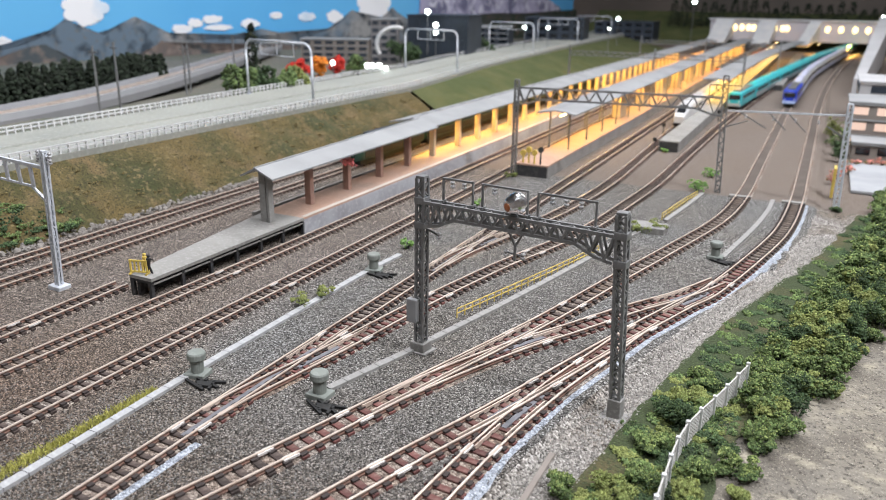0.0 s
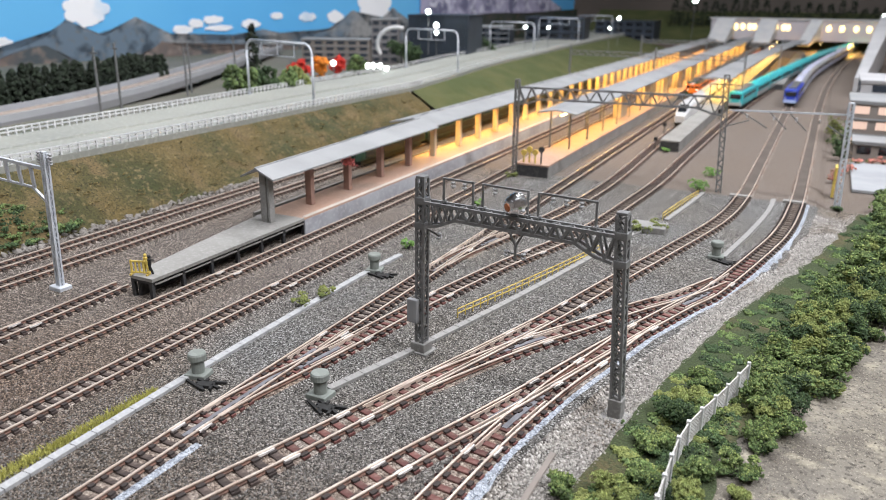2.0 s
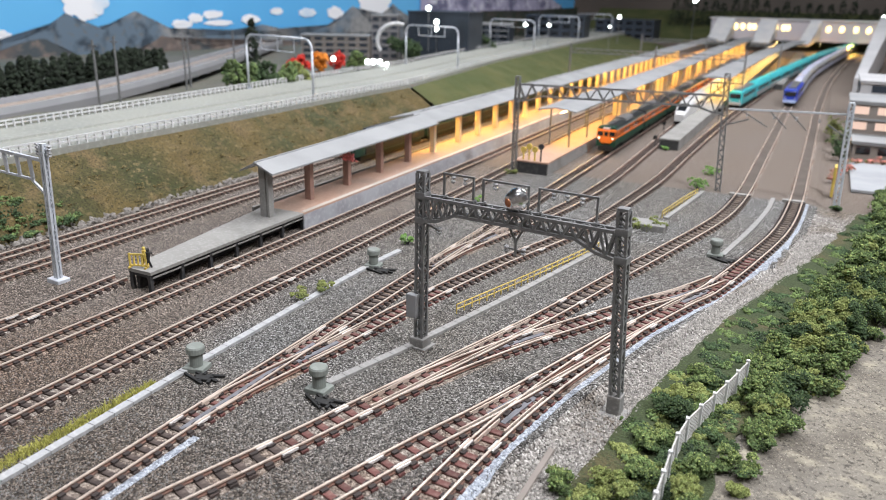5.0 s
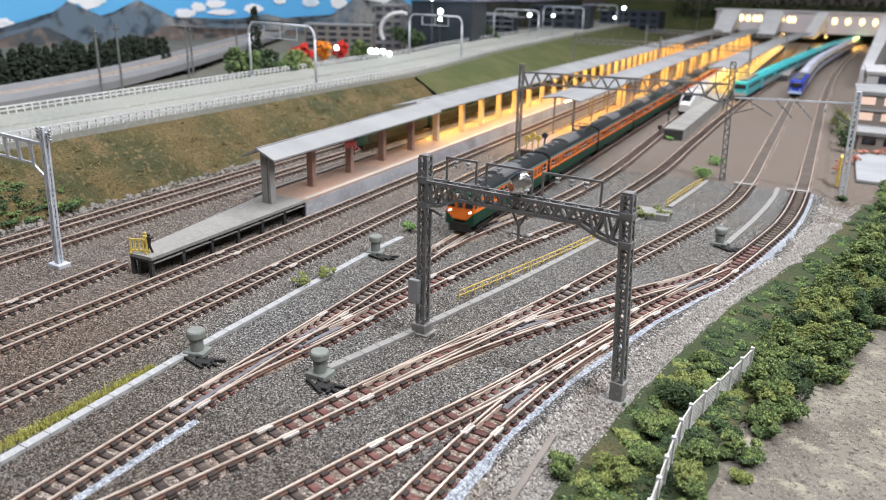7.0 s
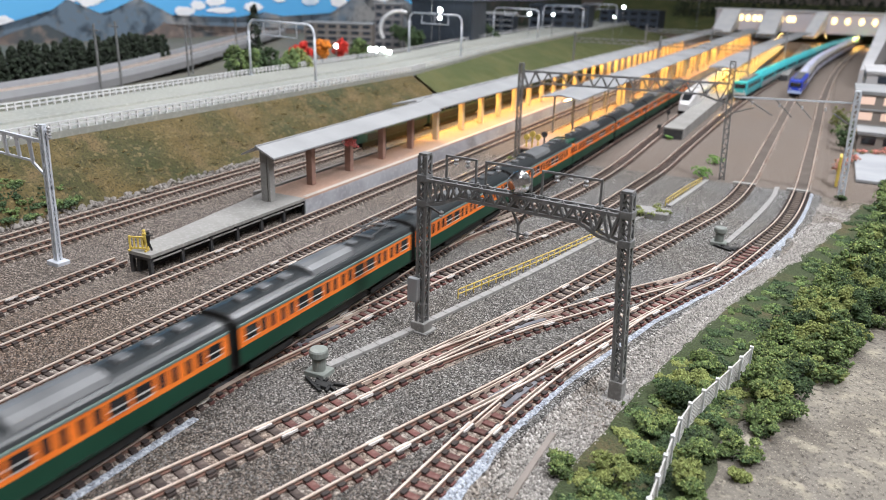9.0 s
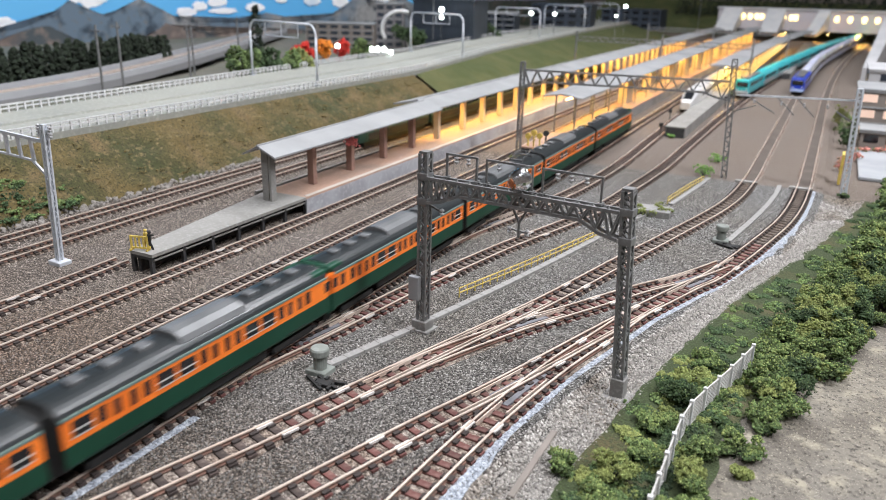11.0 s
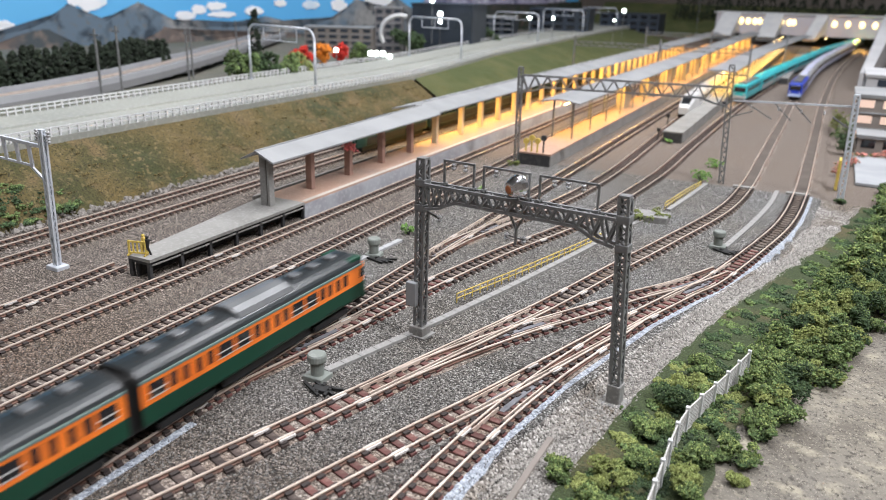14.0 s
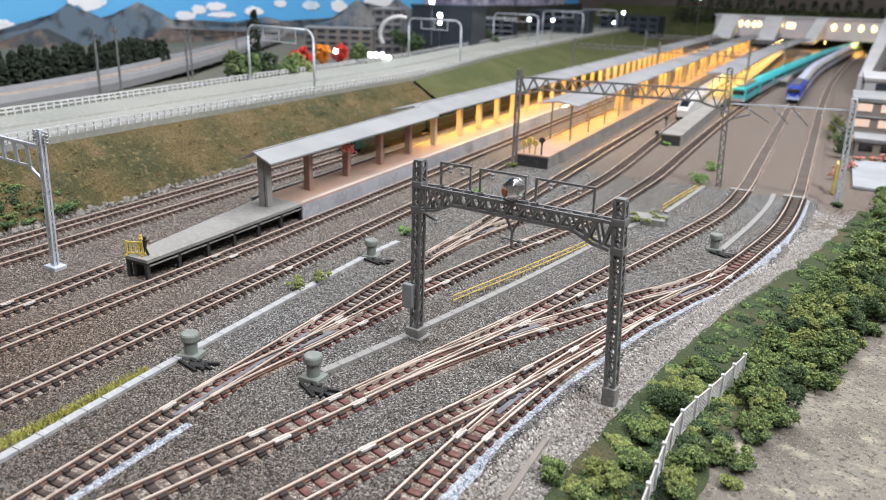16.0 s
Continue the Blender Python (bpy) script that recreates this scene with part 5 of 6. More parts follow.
def cloud(u, z, w, h, seed):
    """A cloud of overlapping puffs, each a thin painted panel."""
    puffs = [(0, 0, .72)] + [(math.cos(a) * .62, math.sin(a) * .5, .30 + .16 * noise.noise(Vector((a, seed * 1.7, 0)))) for a in (seed + 6.2832 * k / 7 for k in range(7))]
    for k, (du, dz, r) in enumerate(puffs):
        pts = [(u + w * (du + r * math.cos(a)), z + h * (dz + r * math.sin(a)) * (1 + .12 * noise.noise(Vector((math.cos(a) * 3, math.sin(a) * 3, seed + k))))) for a in (6.2832 * n / 18 for n in range(18))]
        panel("cloud_panel", pts, 4 + seed * .08 + k * .2, M_CLOUD, "white cloud painted on the blue backdrop", .1)


M_DRYTUFT = mat("dry_grass_tuft", (.13, .10, .038), .95, island=1, mix=.45)

# ---- build the setting ----
panel("backdrop", [(200, -200), (3150, -200), (3150, 420), (200, 420)], 0, M_SKY, "blue painted sky backdrop board", 3)
for i, (u, z, w, h) in enumerate(((903, 118, 62, 46), (1838, 130, 85, 62), (716, 52, 26, 18), (1141, 70, 34, 14), (1232, 92, 34, 13), (1250, 72, 50, 10), (1348, 80, 34, 16), (1551, 95, 40, 16), (1664, 94, 36, 24), (1440, 100, 26, 12), (1180, 84, 26, 14))):
    cloud(u, z, w, h, i + 1)
panel("mountain_panel", ridge([(560, 10), (700, 36), (772, 52), (800, 62), (851, 97), (880, 84), (935, 60), (975, 82), (1016, 101), (1060, 82), (1108, 58), (1178, 38), (1230, 48), (1273, 42), (1330, 40), (1386, 66), (1440, 52), (1506, 44), (1580, 48), (1650, 62), (1736, 114), (1775, 90), (1823, 58), (1870, 88), (1918, 120), (1970, 92), (2032, 70), (2156, 16), (2400, 10)], -190, 5, 1), 8, M_MOUNT, "dark blue grey mountains painted on the backdrop")
panel("foothill_panel", ridge([(560, -20), (690, 18), (760, 42), (800, 46), (860, 8), (900, -6), (1010, 10), (1075, 44), (1130, 36), (1200, 10), (1300, 22), (1450, 18), (1600, 16), (1700, 20), (1900, 22), (2150, -10), (2400, -20)], -190, 6, 4), 14, M_FOOT, "brown foothills painted on the backdrop")

panel("mountain_panel", ridge([(2052, 60), (2058, 190), (2140, 210), (2260, 185), (2420, 215), (2560, 180), (2700, 200), (2880, 160), (3010, 120), (3060, 60)], -190, 12, 7), 12, M_SNOW, "snowy lavender mountains painted on the backdrop")
panel("foothill_panel", ridge([(2050, 78), (2160, 92), (2300, 84), (2500, 100), (2700, 92), (2900, 104), (3150, 112)], -190, 10, 9), 18, M_DIMHILL, "dark wooded hills painted on the backdrop")

# the room round the layout
M_WALL = mat("dim_room_wall", (.24, .205, .18), .9, spots=[(3, (.17, .15, .135), .4, .7)])
M_CEIL = mat("grey_ceiling", (.32, .32, .32), .9, spots=[(3, (.36, .36, .36), .4, .7)])
M_FLOOR = mat("grey_carpet", (.20, .19, .18), .95, spots=[(200, (.15, .14, .13), .4, .7)])
RX0, RX1, RY0, RY1 = -2700, 1700, -1600, 4400
for name, c in (("wall_west", (RX0 - 60, RX0, RY0, RY1)), ("wall_east", (RX1, RX1 + 60, RY0, RY1)), ("wall_south", (RX0, RX1, RY0 - 60, RY0)), ("wall_north", (RX0, RX1, RY1, RY1 + 60))):
    b = bmesh.new()
    box(b, *c, -900, CEILING)
    tagged(part(name, b, M_WALL), "dim brown wall of the exhibition room", "wall", kind="structure")
b = bmesh.new()
box(b, RX0 - 60, RX1 + 60, RY0 - 60, RY1 + 60, CEILING, CEILING + 60)
tagged(part("ceiling", b, M_CEIL), "plain grey room ceiling", "ceiling", kind="structure")
b = bmesh.new()
box(b, RX0 - 60, RX1 + 60, RY0 - 60, RY1 + 60, -960, -900)
tagged(part("floor", b, M_FLOOR), "grey carpeted room floor", "floor", kind="structure")
b = bmesh.new()
box(b, -2600, 350, 40, 3300, -900, -8)
tagged(part("layout_table", b, M_BROWNWALL), "skirted wooden table carrying the model railway", "table")

bank("embankment", 60, 850, M_GRASSBANK, "steep bank covered with dry brownish grass")
bank("embankment", 855, 2600, M_GREENBANK, "steep bank covered with short green turf")
expressway()
for y in (655, 1070, 1560, 2000, 2450):
    road_arch(y, "white tubular portal frame standing over the road")
pale_shoulder()
# rubble along the foot of the bank
pts = np.array([(lerp_y(BANK_FOOT, y) + rng.uniform(-5, 7), y, BED + rng.uniform(-.5, 1.5)) for y in rng.uniform(70, 620, 900)])
new_rubble = new("rubble", scatter_mesh("rubble", pts, rng.uniform(.6, 2.2, len(pts)), M_ROCK))
tagged(new_rubble, "grey broken rock along the foot of the bank", "rock", kind="stuff")
for mtl, lab in ((M_FOLIAGE, "low green growth on the dry bank"), (M_FOLIAGE_D, "low dark green growth on the dry bank")):
    spots = []
    for k in range(55):
        y = rng.uniform(190, 318)
        u = rng.uniform(.03, .66) * float(np.interp(y, [190, 270, 318], [1, 1, .45]))
        spots.append((lerp_y(BANK_FOOT, y) - 50 * u, y, BED + 34 * u ** .85 - .5, rng.uniform(5, 9), rng.uniform(2.5, 5), 110))
    cover("bank_growth", spots, mtl, lab, "shrub growth", .72)
spots = []
for k in range(260):
    y = rng.uniform(100, 840)
    u = rng.uniform(.05, .95)
    spots.append((lerp_y(BANK_FOOT, y) - 50 * u, y, BED + 38 * u ** .85 - .6, rng.uniform(3, 7), rng.uniform(.6, 1.3), 26))
cover("bank_grass", spots, M_DRYTUFT, "dry brownish grass clumps on the bank", "grass", .42)

# ---- things, near to far ----
gantry()
far_gantry()
station_gantry(1290, [-400, -255, -115], 78)
station_gantry(1750, [-380, -240, -90], 78)
side_mast()
for x, y, rz, lab in ((-214.2, 203.2, 14, "grey green point motor on the pale cable trough"), (-216, 345.8, 14, "grey green point motor near the far turnout"), (-159, 212.8, 0, "grey green point motor beside the concrete path"), (-42.6, 466.5, 0, "grey green point motor beside the curved main track")):
    point_motor(x, y, rz, lab)
trough("cable_trough", [(-213.5, 80), (-214, 116), (-217, 199), (-218, 251), (-218.5, 337), (-216, 384)], 3.6, M_TROUGH, "whitish concrete cable trough lids between the tracks")
trough("cable_trough", [(-159, 218), (-147, 262), (-144.5, 273.4), (-128, 345), (-113, 419), (-104, 470), (-95, 505)], 3.6, M_CONC, "grey concrete cable trough beside the yellow rail")
trough("cable_trough", [(-38.5, 468), (-28, 540), (-22, 600), (-21, 640)], 3.4, M_CONC, "grey concrete cable trough between the main tracks")
trough("cable_trough", [(-86, 535), (-79, 590), (-74, 640)], 3.4, M_CONC, "grey concrete cable trough beside the second rail")
hand_rail([(-144.3, 308), (-126, 375), (-109, 443)], "low yellow hand rail along the cable trough")
hand_rail([(-89, 538), (-83, 585), (-76.8, 623)], "short yellow hand rail near the far gantry")
mesh_fence()
for x, y, rz in ((-29.5, 396, -18), (-14, 470, -14), (-20, 447, -15)):
    t = thing("feeder_clip", x, y, -4.2, "small dark wiring clip on the ballast shoulder", "wiring clip", "wiring clips", rz=rz)
    b = bmesh.new()
    box(b, -1.2, 1.2, -2.6, 2.6, -1.2, 1.8, .3)
    part("housing", b, M_BLACK, t)
    b = bmesh.new()
    rod(b, (-1, 0, 1), (-6, 1, 2), .45, .45, 6)
    part("wire", b, M_BLACK, t)
for x in (-46, -6):
    b = bmesh.new()
    box(b, x - 8, x + 8, 633, 638, BED - .5, -.6)
    tagged(part("track_crossing", b, M_PLATGREY), "grey board laid across the main track", "crossing", kind="structure")

main_platform()
small_platform(-236, -206, 622, 2500, (698, 2500, 46), "island platform with black boarded end and grey roof")
small_platform(-146, -125, 806, 2400, None, "low bare platform beside the white train")
small_platform(-86, -64, 1500, 2500, None, "narrow far platform beside the blue train")
platform_lamps(-330, 604, 1450, 38, .72)
platform_lamps(-330, 1452, 2450, 38, .8)
platform_lamps(-226, 702, 1500, 41, .52)
platform_lamps(-226, 1502, 2480, 41, .7)
platform_lamps(-30, 2590, 2770, 29, .35, 60)
platform_lamps(60, 2600, 2770, 29, .35, 60)
# the canopy over the third platform
canopy = thing("platform_canopy", 0, 0, 0, "grey canopy over the third platform", "canopy")
b = bmesh.new()
sweep(b, [(p.x, p.y, 0) for p in curve_points([(-136, 1135), (-134, 1400), (-126, 1700), (-104, 2100), (-78, 2450)], 40)], [(-19, 44), (19, 44), (19, 45.4), (0, 47.5), (-19, 45.4)])
part("roof", b, M_ROOF, canopy)
y = 1200
while y < 2380:
    b = bmesh.new()
    beam(b, (-136, y, 8.8), (-136, y, 45.2), 2, 2, (0, 1, 0))
    part("post", b, M_WARMWALL, canopy)
    y += 80
platform_lamps(-136, 1150, 2400, 42, 1.2)

# gate and figure on the ramp end
gate = thing("platform_gate", -305, 256.5, 9.0, "yellow barrier gate standing on the platform end", "gate", rz=20)
for x in (-4.5, 4.5):
    b = bmesh.new()
    beam(b, (x, 0, 0), (x, 0, 8), .9, .9, (0, 1, 0))
    beam(b, (x, -2, .4), (x, 2, .4), .9, .8)
    part("post", b, M_YELLOW, gate)
for x in (-2.2, 0, 2.2):
    b = bmesh.new()
    beam(b, (x, 0, 1.4), (x, 0, 7.2), .7, .7, (0, 1, 0))
    part("bar", b, M_YELLOW, gate)
for z in (1.4, 7.4):
    b = bmesh.new()
    beam(b, (-4.5, 0, z), (4.5, 0, z), .8, .8)
    part("rail", b, M_YELLOW, gate)


def figurine(x, y, z, material, label, lean=0):
    b = bmesh.new()
    rod(b, (-.7, -1.2, 0), (0, 0, 5), .55, .7, 6)
    rod(b, (.7, 1.4, 0), (0, 0, 5), .55, .7, 6)
    rod(b, (0, 0, 4.8), (lean, 0, 8.8), 1.0, 1.2, 7)
    rod(b, (lean, 0, 8.4), (lean + .2, 2.6, 7.6), .45, .35, 5)
    bmesh.ops.create_icosphere(b, subdivisions=1, radius=1.0, matrix=Matrix.Translation((lean, 0, 10)))
    ob = part("figurine", b, material, None, at=(x, y, z))
    tagged(ob, label, "figurine", "tiny figurines")


figurine(-300.5, 259, 9.0, M_BLACK, "tiny plain black figurine on the platform end", .6)
figurine(-304, 260, 9.0, M_YELLOW, "tiny plain yellow figurine behind the barrier gate")
# pink sign on the platform post and clutter on the second platform's end
sign = thing("flower_basket", -310, 460.5, 32, "pink blossom basket fixed to the platform post", "flower basket")
new("blossom", scatter_mesh("blossom", rng.normal(size=(40, 3)) * np.array([2.8, 1.2, 1.6]) + np.array([1.0, 0, 0]), rng.uniform(.7, 1.4, 40), mat("pink_blossom", (.75, .22, .22), .8, mix=.3, island=1))).parent = sign
for x, y, h, m, lab in ((-231, 626, 9, M_YELLOW, "yellow post cluster on the platform end"), (-226, 627, 12, M_YELLOW, "yellow barrier on the platform end"), (-220, 625.5, 10, M_YELLOW, "yellow barrier on the platform end"), (-214.5, 626, 13, M_DARK, "dark round signal on the platform end")):
    t = thing("platform_signal", x, y, 9.0, lab, "signal", "signals on the platform end")
    b = bmesh.new()
    rod(b, (0, 0, 0), (0, 0, h), .8, .8, 8)
    part("stem", b, m, t)
    b = bmesh.new()
    rod(b, (0, -1, h), (0, 1, h), 2.6, 2.6, 12)
    part("disc", b, M_DARK if m is M_DARK else M_YELLOW, t)
for x, y in ((-149, 800), (-118, 1060), (-160, 905)):
    t = thing("ground_signal", x, y, BED, "small dark signal post beside the track", "signal", "small signals")
    b = bmesh.new()
    rod(b, (0, 0, -.5), (0, 0, 14), .7, .7, 6)
    part("stem", b, M_DARK, t)
    b = bmesh.new()
    box(b, -2, 2, -1, 1, 11, 15, .3)
    part("head", b, M_BLACK, t)

# parked trains
still_train([(-154, 968), (-156, 1500), (-156, 2300)], 5, [(M_WHITEBODY, M_WHITEBODY, M_WHITEBODY)], "white streamlined train with a rounded black windscreen", 55, "white car of the streamlined train")
blunt_front(-111, 1168, M_AQUA, M_SILVERBODY, "aqua and silver train front beside the platform", -3.5)
still_train([(-102, 1302), (-88, 1500), (-62, 1800), (-20, 2250), (40, 2700), (80, 2950)], 12, [(M_SILVERBODY, M_AQUA, M_AQUA)], "aqua car with silver lower side", 0, "aqua car with silver lower side")
blunt_front(-41.5, 1245, M_BLUE, mat("pale_blue_panel", (.35, .45, .7), .4), "bright blue locomotive on the inner main track", -1.5)
still_train([(-38.5, 1380), (-30, 1700), (-5, 2050), (35, 2500), (75, 2900)], 9, [(M_LAV, M_SILVERBODY, M_LAV)], "pale lavender silver sleeping car", 0, "pale lavender silver sleeping car")
still_train([(-380, 570), (-380, 1000), (-380, 1490)], 6, [(M_BLACK, mat("bottle_green_paint", (.02, .05, .035), .4, spots=[(40, (.03, .06, .045), .4, .7)]), M_NAVY)], "dark bottle green train behind the platform", 10, "dark bottle green car behind the platform")

# the station building at the far end
hall = thing("station_hall", -150, 2780, 0, "white station hall with warm lit windows", "building")
b = bmesh.new()
box(b, -225, 420, 0, 160, 30, 94)
part("wall", b, mat("lilac_white_facade", (.50, .47, .49), .8, spots=[(10, (.43, .40, .43), .4, .7)]), hall)
b = bmesh.new()
box(b, -232, 426, -6, 166, 94, 97)
part("roof", b, M_WHITE, hall)
for x in (-145, -123, -102, -87, -21, 3, 16, 136, 174, 214, 250, 290, 330):
    b = bmesh.new()
    bmesh.ops.create_uvsphere(b, u_segments=14, v_segments=8, radius=1.0, matrix=Matrix.Translation((x, 0, 70)) @ Matrix.Diagonal((7.5, 2.5, 10, 1)))
    part("window", b, M_WARMWIN, hall, smooth=True)
for xb, xt, w in ((-218, -206, 58), (-80, -70, 54), (54, 82, 34)):
    b = bmesh.new()
    vs = [b.verts.new((x, yy, z)) for x, yy, z in ((xb, -120, 26), (xb + w, -120, 26), (xb, -108, 18), (xb + w, -108, 18), (xt, -4, 95), (xt + w, -4, 95), (xt, -2, 40), (xt + w, -2, 40))]
    for f in ((0, 1, 5, 4), (2, 3, 7, 6), (0, 2, 6, 4), (1, 3, 7, 5), (0, 1, 3, 2), (4, 5, 7, 6)):
        b.faces.new([vs[i] for i in f])
    part("stair_slope", b, M_WHITE, hall, "white sloping stair enclosure")
# white retaining wall and houses beyond the main tracks
wall = thing("white_ramp_wall", 0, 0, 0, "tall white sloping wall beside the station", "wall")
b = bmesh.new()
vs = [b.verts.new(c) for c in ((46, 1500, -3), (62, 1500, -3), (46, 1500, 26), (62, 1500, 26), (98, 2300, -3), (130, 2300, -3), (104, 2300, 118), (136, 2300, 118))]
for f in ((0, 1, 3, 2), (4, 5, 7, 6), (0, 2, 6, 4), (1, 3, 7, 5), (2, 3, 7, 6), (0, 1, 5, 4)):
    b.faces.new([vs[i] for i in f])
part("panel", b, M_OFFICE, wall)
house(76, 935, -4, 90, 80, 50, 3, M_BROWNWALL, M_PINKLIT, "taupe three storey house with lit pinkish windows", cols=4)
house(58, 880, -4, 40, 40, 15, 1, M_BROWNWALL, M_GLASS, "small taupe annex with a flat grey roof", cols=2)
house(120, 1150, -4, 150, 120, 54, 3, M_OFFICE, M_NAVY, "white office block with dark window bands", cols=2, roof=M_OFFICE)
b = bmesh.new()
box(b, 36, 300, 715, 845, -6, -3.2, .5)
tagged(part("paved_yard", b, mat("pale_paving", (.30, .31, .325), .8, spots=[(30, (.24, .25, .265), .4, .7)])), "pale smooth paving in front of the houses", "pavement", kind="structure")
for x, y in ((26, 775), (33, 800), (42, 840), (55, 850), (66, 852), (78, 850), (92, 852), (22, 745)):
    bush(x, y, 7, 7, 8, M_FLOWER, "pink flowering shrub beside the paving", z=-4.5, grain=1.3, count=80, group="flowering shrubs")
t = thing("yellow_marker", 21, 690, -4, "yellow marker board beside the main track", "marker board")
b = bmesh.new()
box(b, -1, 1, -8, 8, -1, 24, .3)
part("board", b, M_YELLOW, t)
for x, y, r, h, m in ((24, 900, 12, 34, M_FOLIAGE), (28, 860, 10, 22, M_FOLIAGE_D), (20, 1000, 10, 30, M_FOLIAGE_Y), (34, 940, 9, 20, M_FOLIAGE)):
    bush(x, y, r, r, h, m, "green shrub beside the houses", z=-4.5, grain=1.8, count=220, group="shrubs near the houses")
bush(26, 640, 6, 6, 5, M_FOLIAGE_D, "small dark green shrub at the mast foot")

# hedge, bushes and turf beside the fence
strip("turf_strip", [(60, -62), (198, -54), (244, -48), (292, -41), (369, -26), (453, -2), (509, 14), (592, 32), (640, 40)], [(60, -14), (209, -14), (260, -8), (300, 10), (335, 25), (413, 46), (520, 70), (640, 95)], M_MOSS, "mossy green turf under the hedge", 1.1, 90, 640, wob=4)
HEDGE_L = [(255, -10), (290, -4), (318, -10), (383, 6), (485, 30), (563, 48), (640, 52), (700, 56)]
HEDGE_R = [(255, 0), (283, 6), (317, 24), (400, 46), (485, 66), (563, 82), (640, 100), (700, 105)]
for mtl, lab in ((M_FOLIAGE, "low ragged green ground cover beside the gravel"), (M_FOLIAGE_D, "low dark ground cover beside the gravel"), (M_FOLIAGE_Y, "low yellowish ground cover beside the gravel")):
    spots = []
    for i in range(40 if mtl is M_FOLIAGE_Y else 150):
        y = rng.uniform(185, 300 if mtl is M_FOLIAGE_Y else 640)
        l, r = lerp_y([(185, -53), (244, -46), (292, -39), (369, -24), (453, 0), (509, 16), (592, 34), (640, 42)], y), lerp_y([(185, -24), (250, -18), (300, -2), (335, 6), (453, 32), (592, 62), (640, 72)], y)
        x = rng.uniform(l + 2, r)
        spots.append((x, y, ground_height(x, y) + .6, rng.uniform(3, 6), rng.uniform(.8, 2.0), 130))
    cover("ground_cover", spots, mtl, lab, "ground cover", .58)
k = 0
for y in np.arange(283, 706, 9.5):
    l, r = lerp_y(HEDGE_L, y), lerp_y(HEDGE_R, y)
    m = max(2, int((r - l) / 9.0))
    for j in range(m):
        x = l + (r - l) * (j + .5) / m + rng.uniform(-3, 3)
        size = rng.uniform(6.0, 10.5)
        bush(x, y + rng.uniform(-4, 4), size, size, rng.uniform(7, 18), (M_FOLIAGE, M_FOLIAGE_D, M_FOLIAGE, M_FOLIAGE_Y)[int(rng.integers(4)) if rng.random() < .8 else 0], "thick green foam hedge shrub", grain=.85 if y < 450 else 1.3, count=1050 if y < 450 else 340, group="shrubs of the hedge")
        k += 1
for x, y, rx, h, m in ((-31, 264, 9, 14, M_FOLIAGE_D), (-40, 206, 8, 10, M_FOLIAGE_Y), (-55, 201, 6.5, 8, M_FOLIAGE), (-34, 222, 7, 9, M_FOLIAGE), (-36, 240, 7, 7, M_FOLIAGE), (-30, 246, 6, 5, M_FOLIAGE),
                    (-15, 232, 7.5, 9, M_FOLIAGE), (-17, 216, 7, 11, M_FOLIAGE_Y), (-13, 205, 7, 8, M_FOLIAGE), (-6, 240, 8, 8, M_FOLIAGE), (-10, 252, 6, 6, M_FOLIAGE_D), (-2, 228, 5, 4, M_FOLIAGE_Y), (-28, 285, 8, 7, M_FOLIAGE_Y), (-24, 300, 8, 8, M_FOLIAGE), (-20, 275, 7, 6, M_FOLIAGE), (1, 262, 8, 9, M_FOLIAGE), (6, 274, 8, 10, M_FOLIAGE),
                    (0, 213, 3, 2.5, M_FOLIAGE), (9, 209, 4, 3, M_FOLIAGE_Y), (-19, 192, 6, 9, M_FOLIAGE), (-38, 190, 8, 9, M_FOLIAGE)):
    bush(x, y, rx, rx, h, m, "ragged green foam shrub beside the fence", grain=.75, count=int(210 * rx))
for x, y, r, h, m, lab in ((-221.5, 285, 6, 7, M_FOLIAGE_Y, "yellow green shrub beside the cable trough"), (-219, 299, 6, 7.5, M_FOLIAGE_Y, "yellow green shrub beside the cable trough"), (-97, 498, 9, 8, M_FOLIAGE_Y, "yellow green shrub in a concrete planter"), (-86, 508, 9, 8, M_FOLIAGE_Y, "yellow green shrub in a concrete planter"),
                           (-80, 640, 9, 11, M_BRIGHTGREEN, "bright green tuft at the gantry foot"), (-77, 705, 9, 8, M_BRIGHTGREEN, "bright green tuft beside the track"), (-219, 391, 5, 8, M_BRIGHTGREEN, "bright green tuft at the trough end"), (-224, 506, 5, 6, M_BRIGHTGREEN, "bright green tuft between the tracks"), (-137, 802, 6, 5, M_BRIGHTGREEN, "bright green tuft at the platform end"), (-236, 614, 6, 5, M_FOLIAGE_Y, "green tuft at the platform end")):
    bush(x, y, r, r, h, m, lab, z=BED, grain=.8, count=int(45 * r), group="tufts between the tracks")
b = bmesh.new()
box(b, -104, -80, 498, 514, BED - .5, 2, .6)
tagged(part("planter", b, M_CONC), "weathered concrete planter between the tracks", "planter")
# a grey board lying at the edge of the gravel
t = thing("edge_board", -65.0, 193.0, ground_height(-65.0, 193.0) + .4, "grey weathered board lying on the gravel", "board", rz=0.0)
b = bmesh.new()
box(b, -1.1, 1.1, -12, 29.0, -.4, 1.2, .3)
part("plank", b, M_BROWNWALL, t)
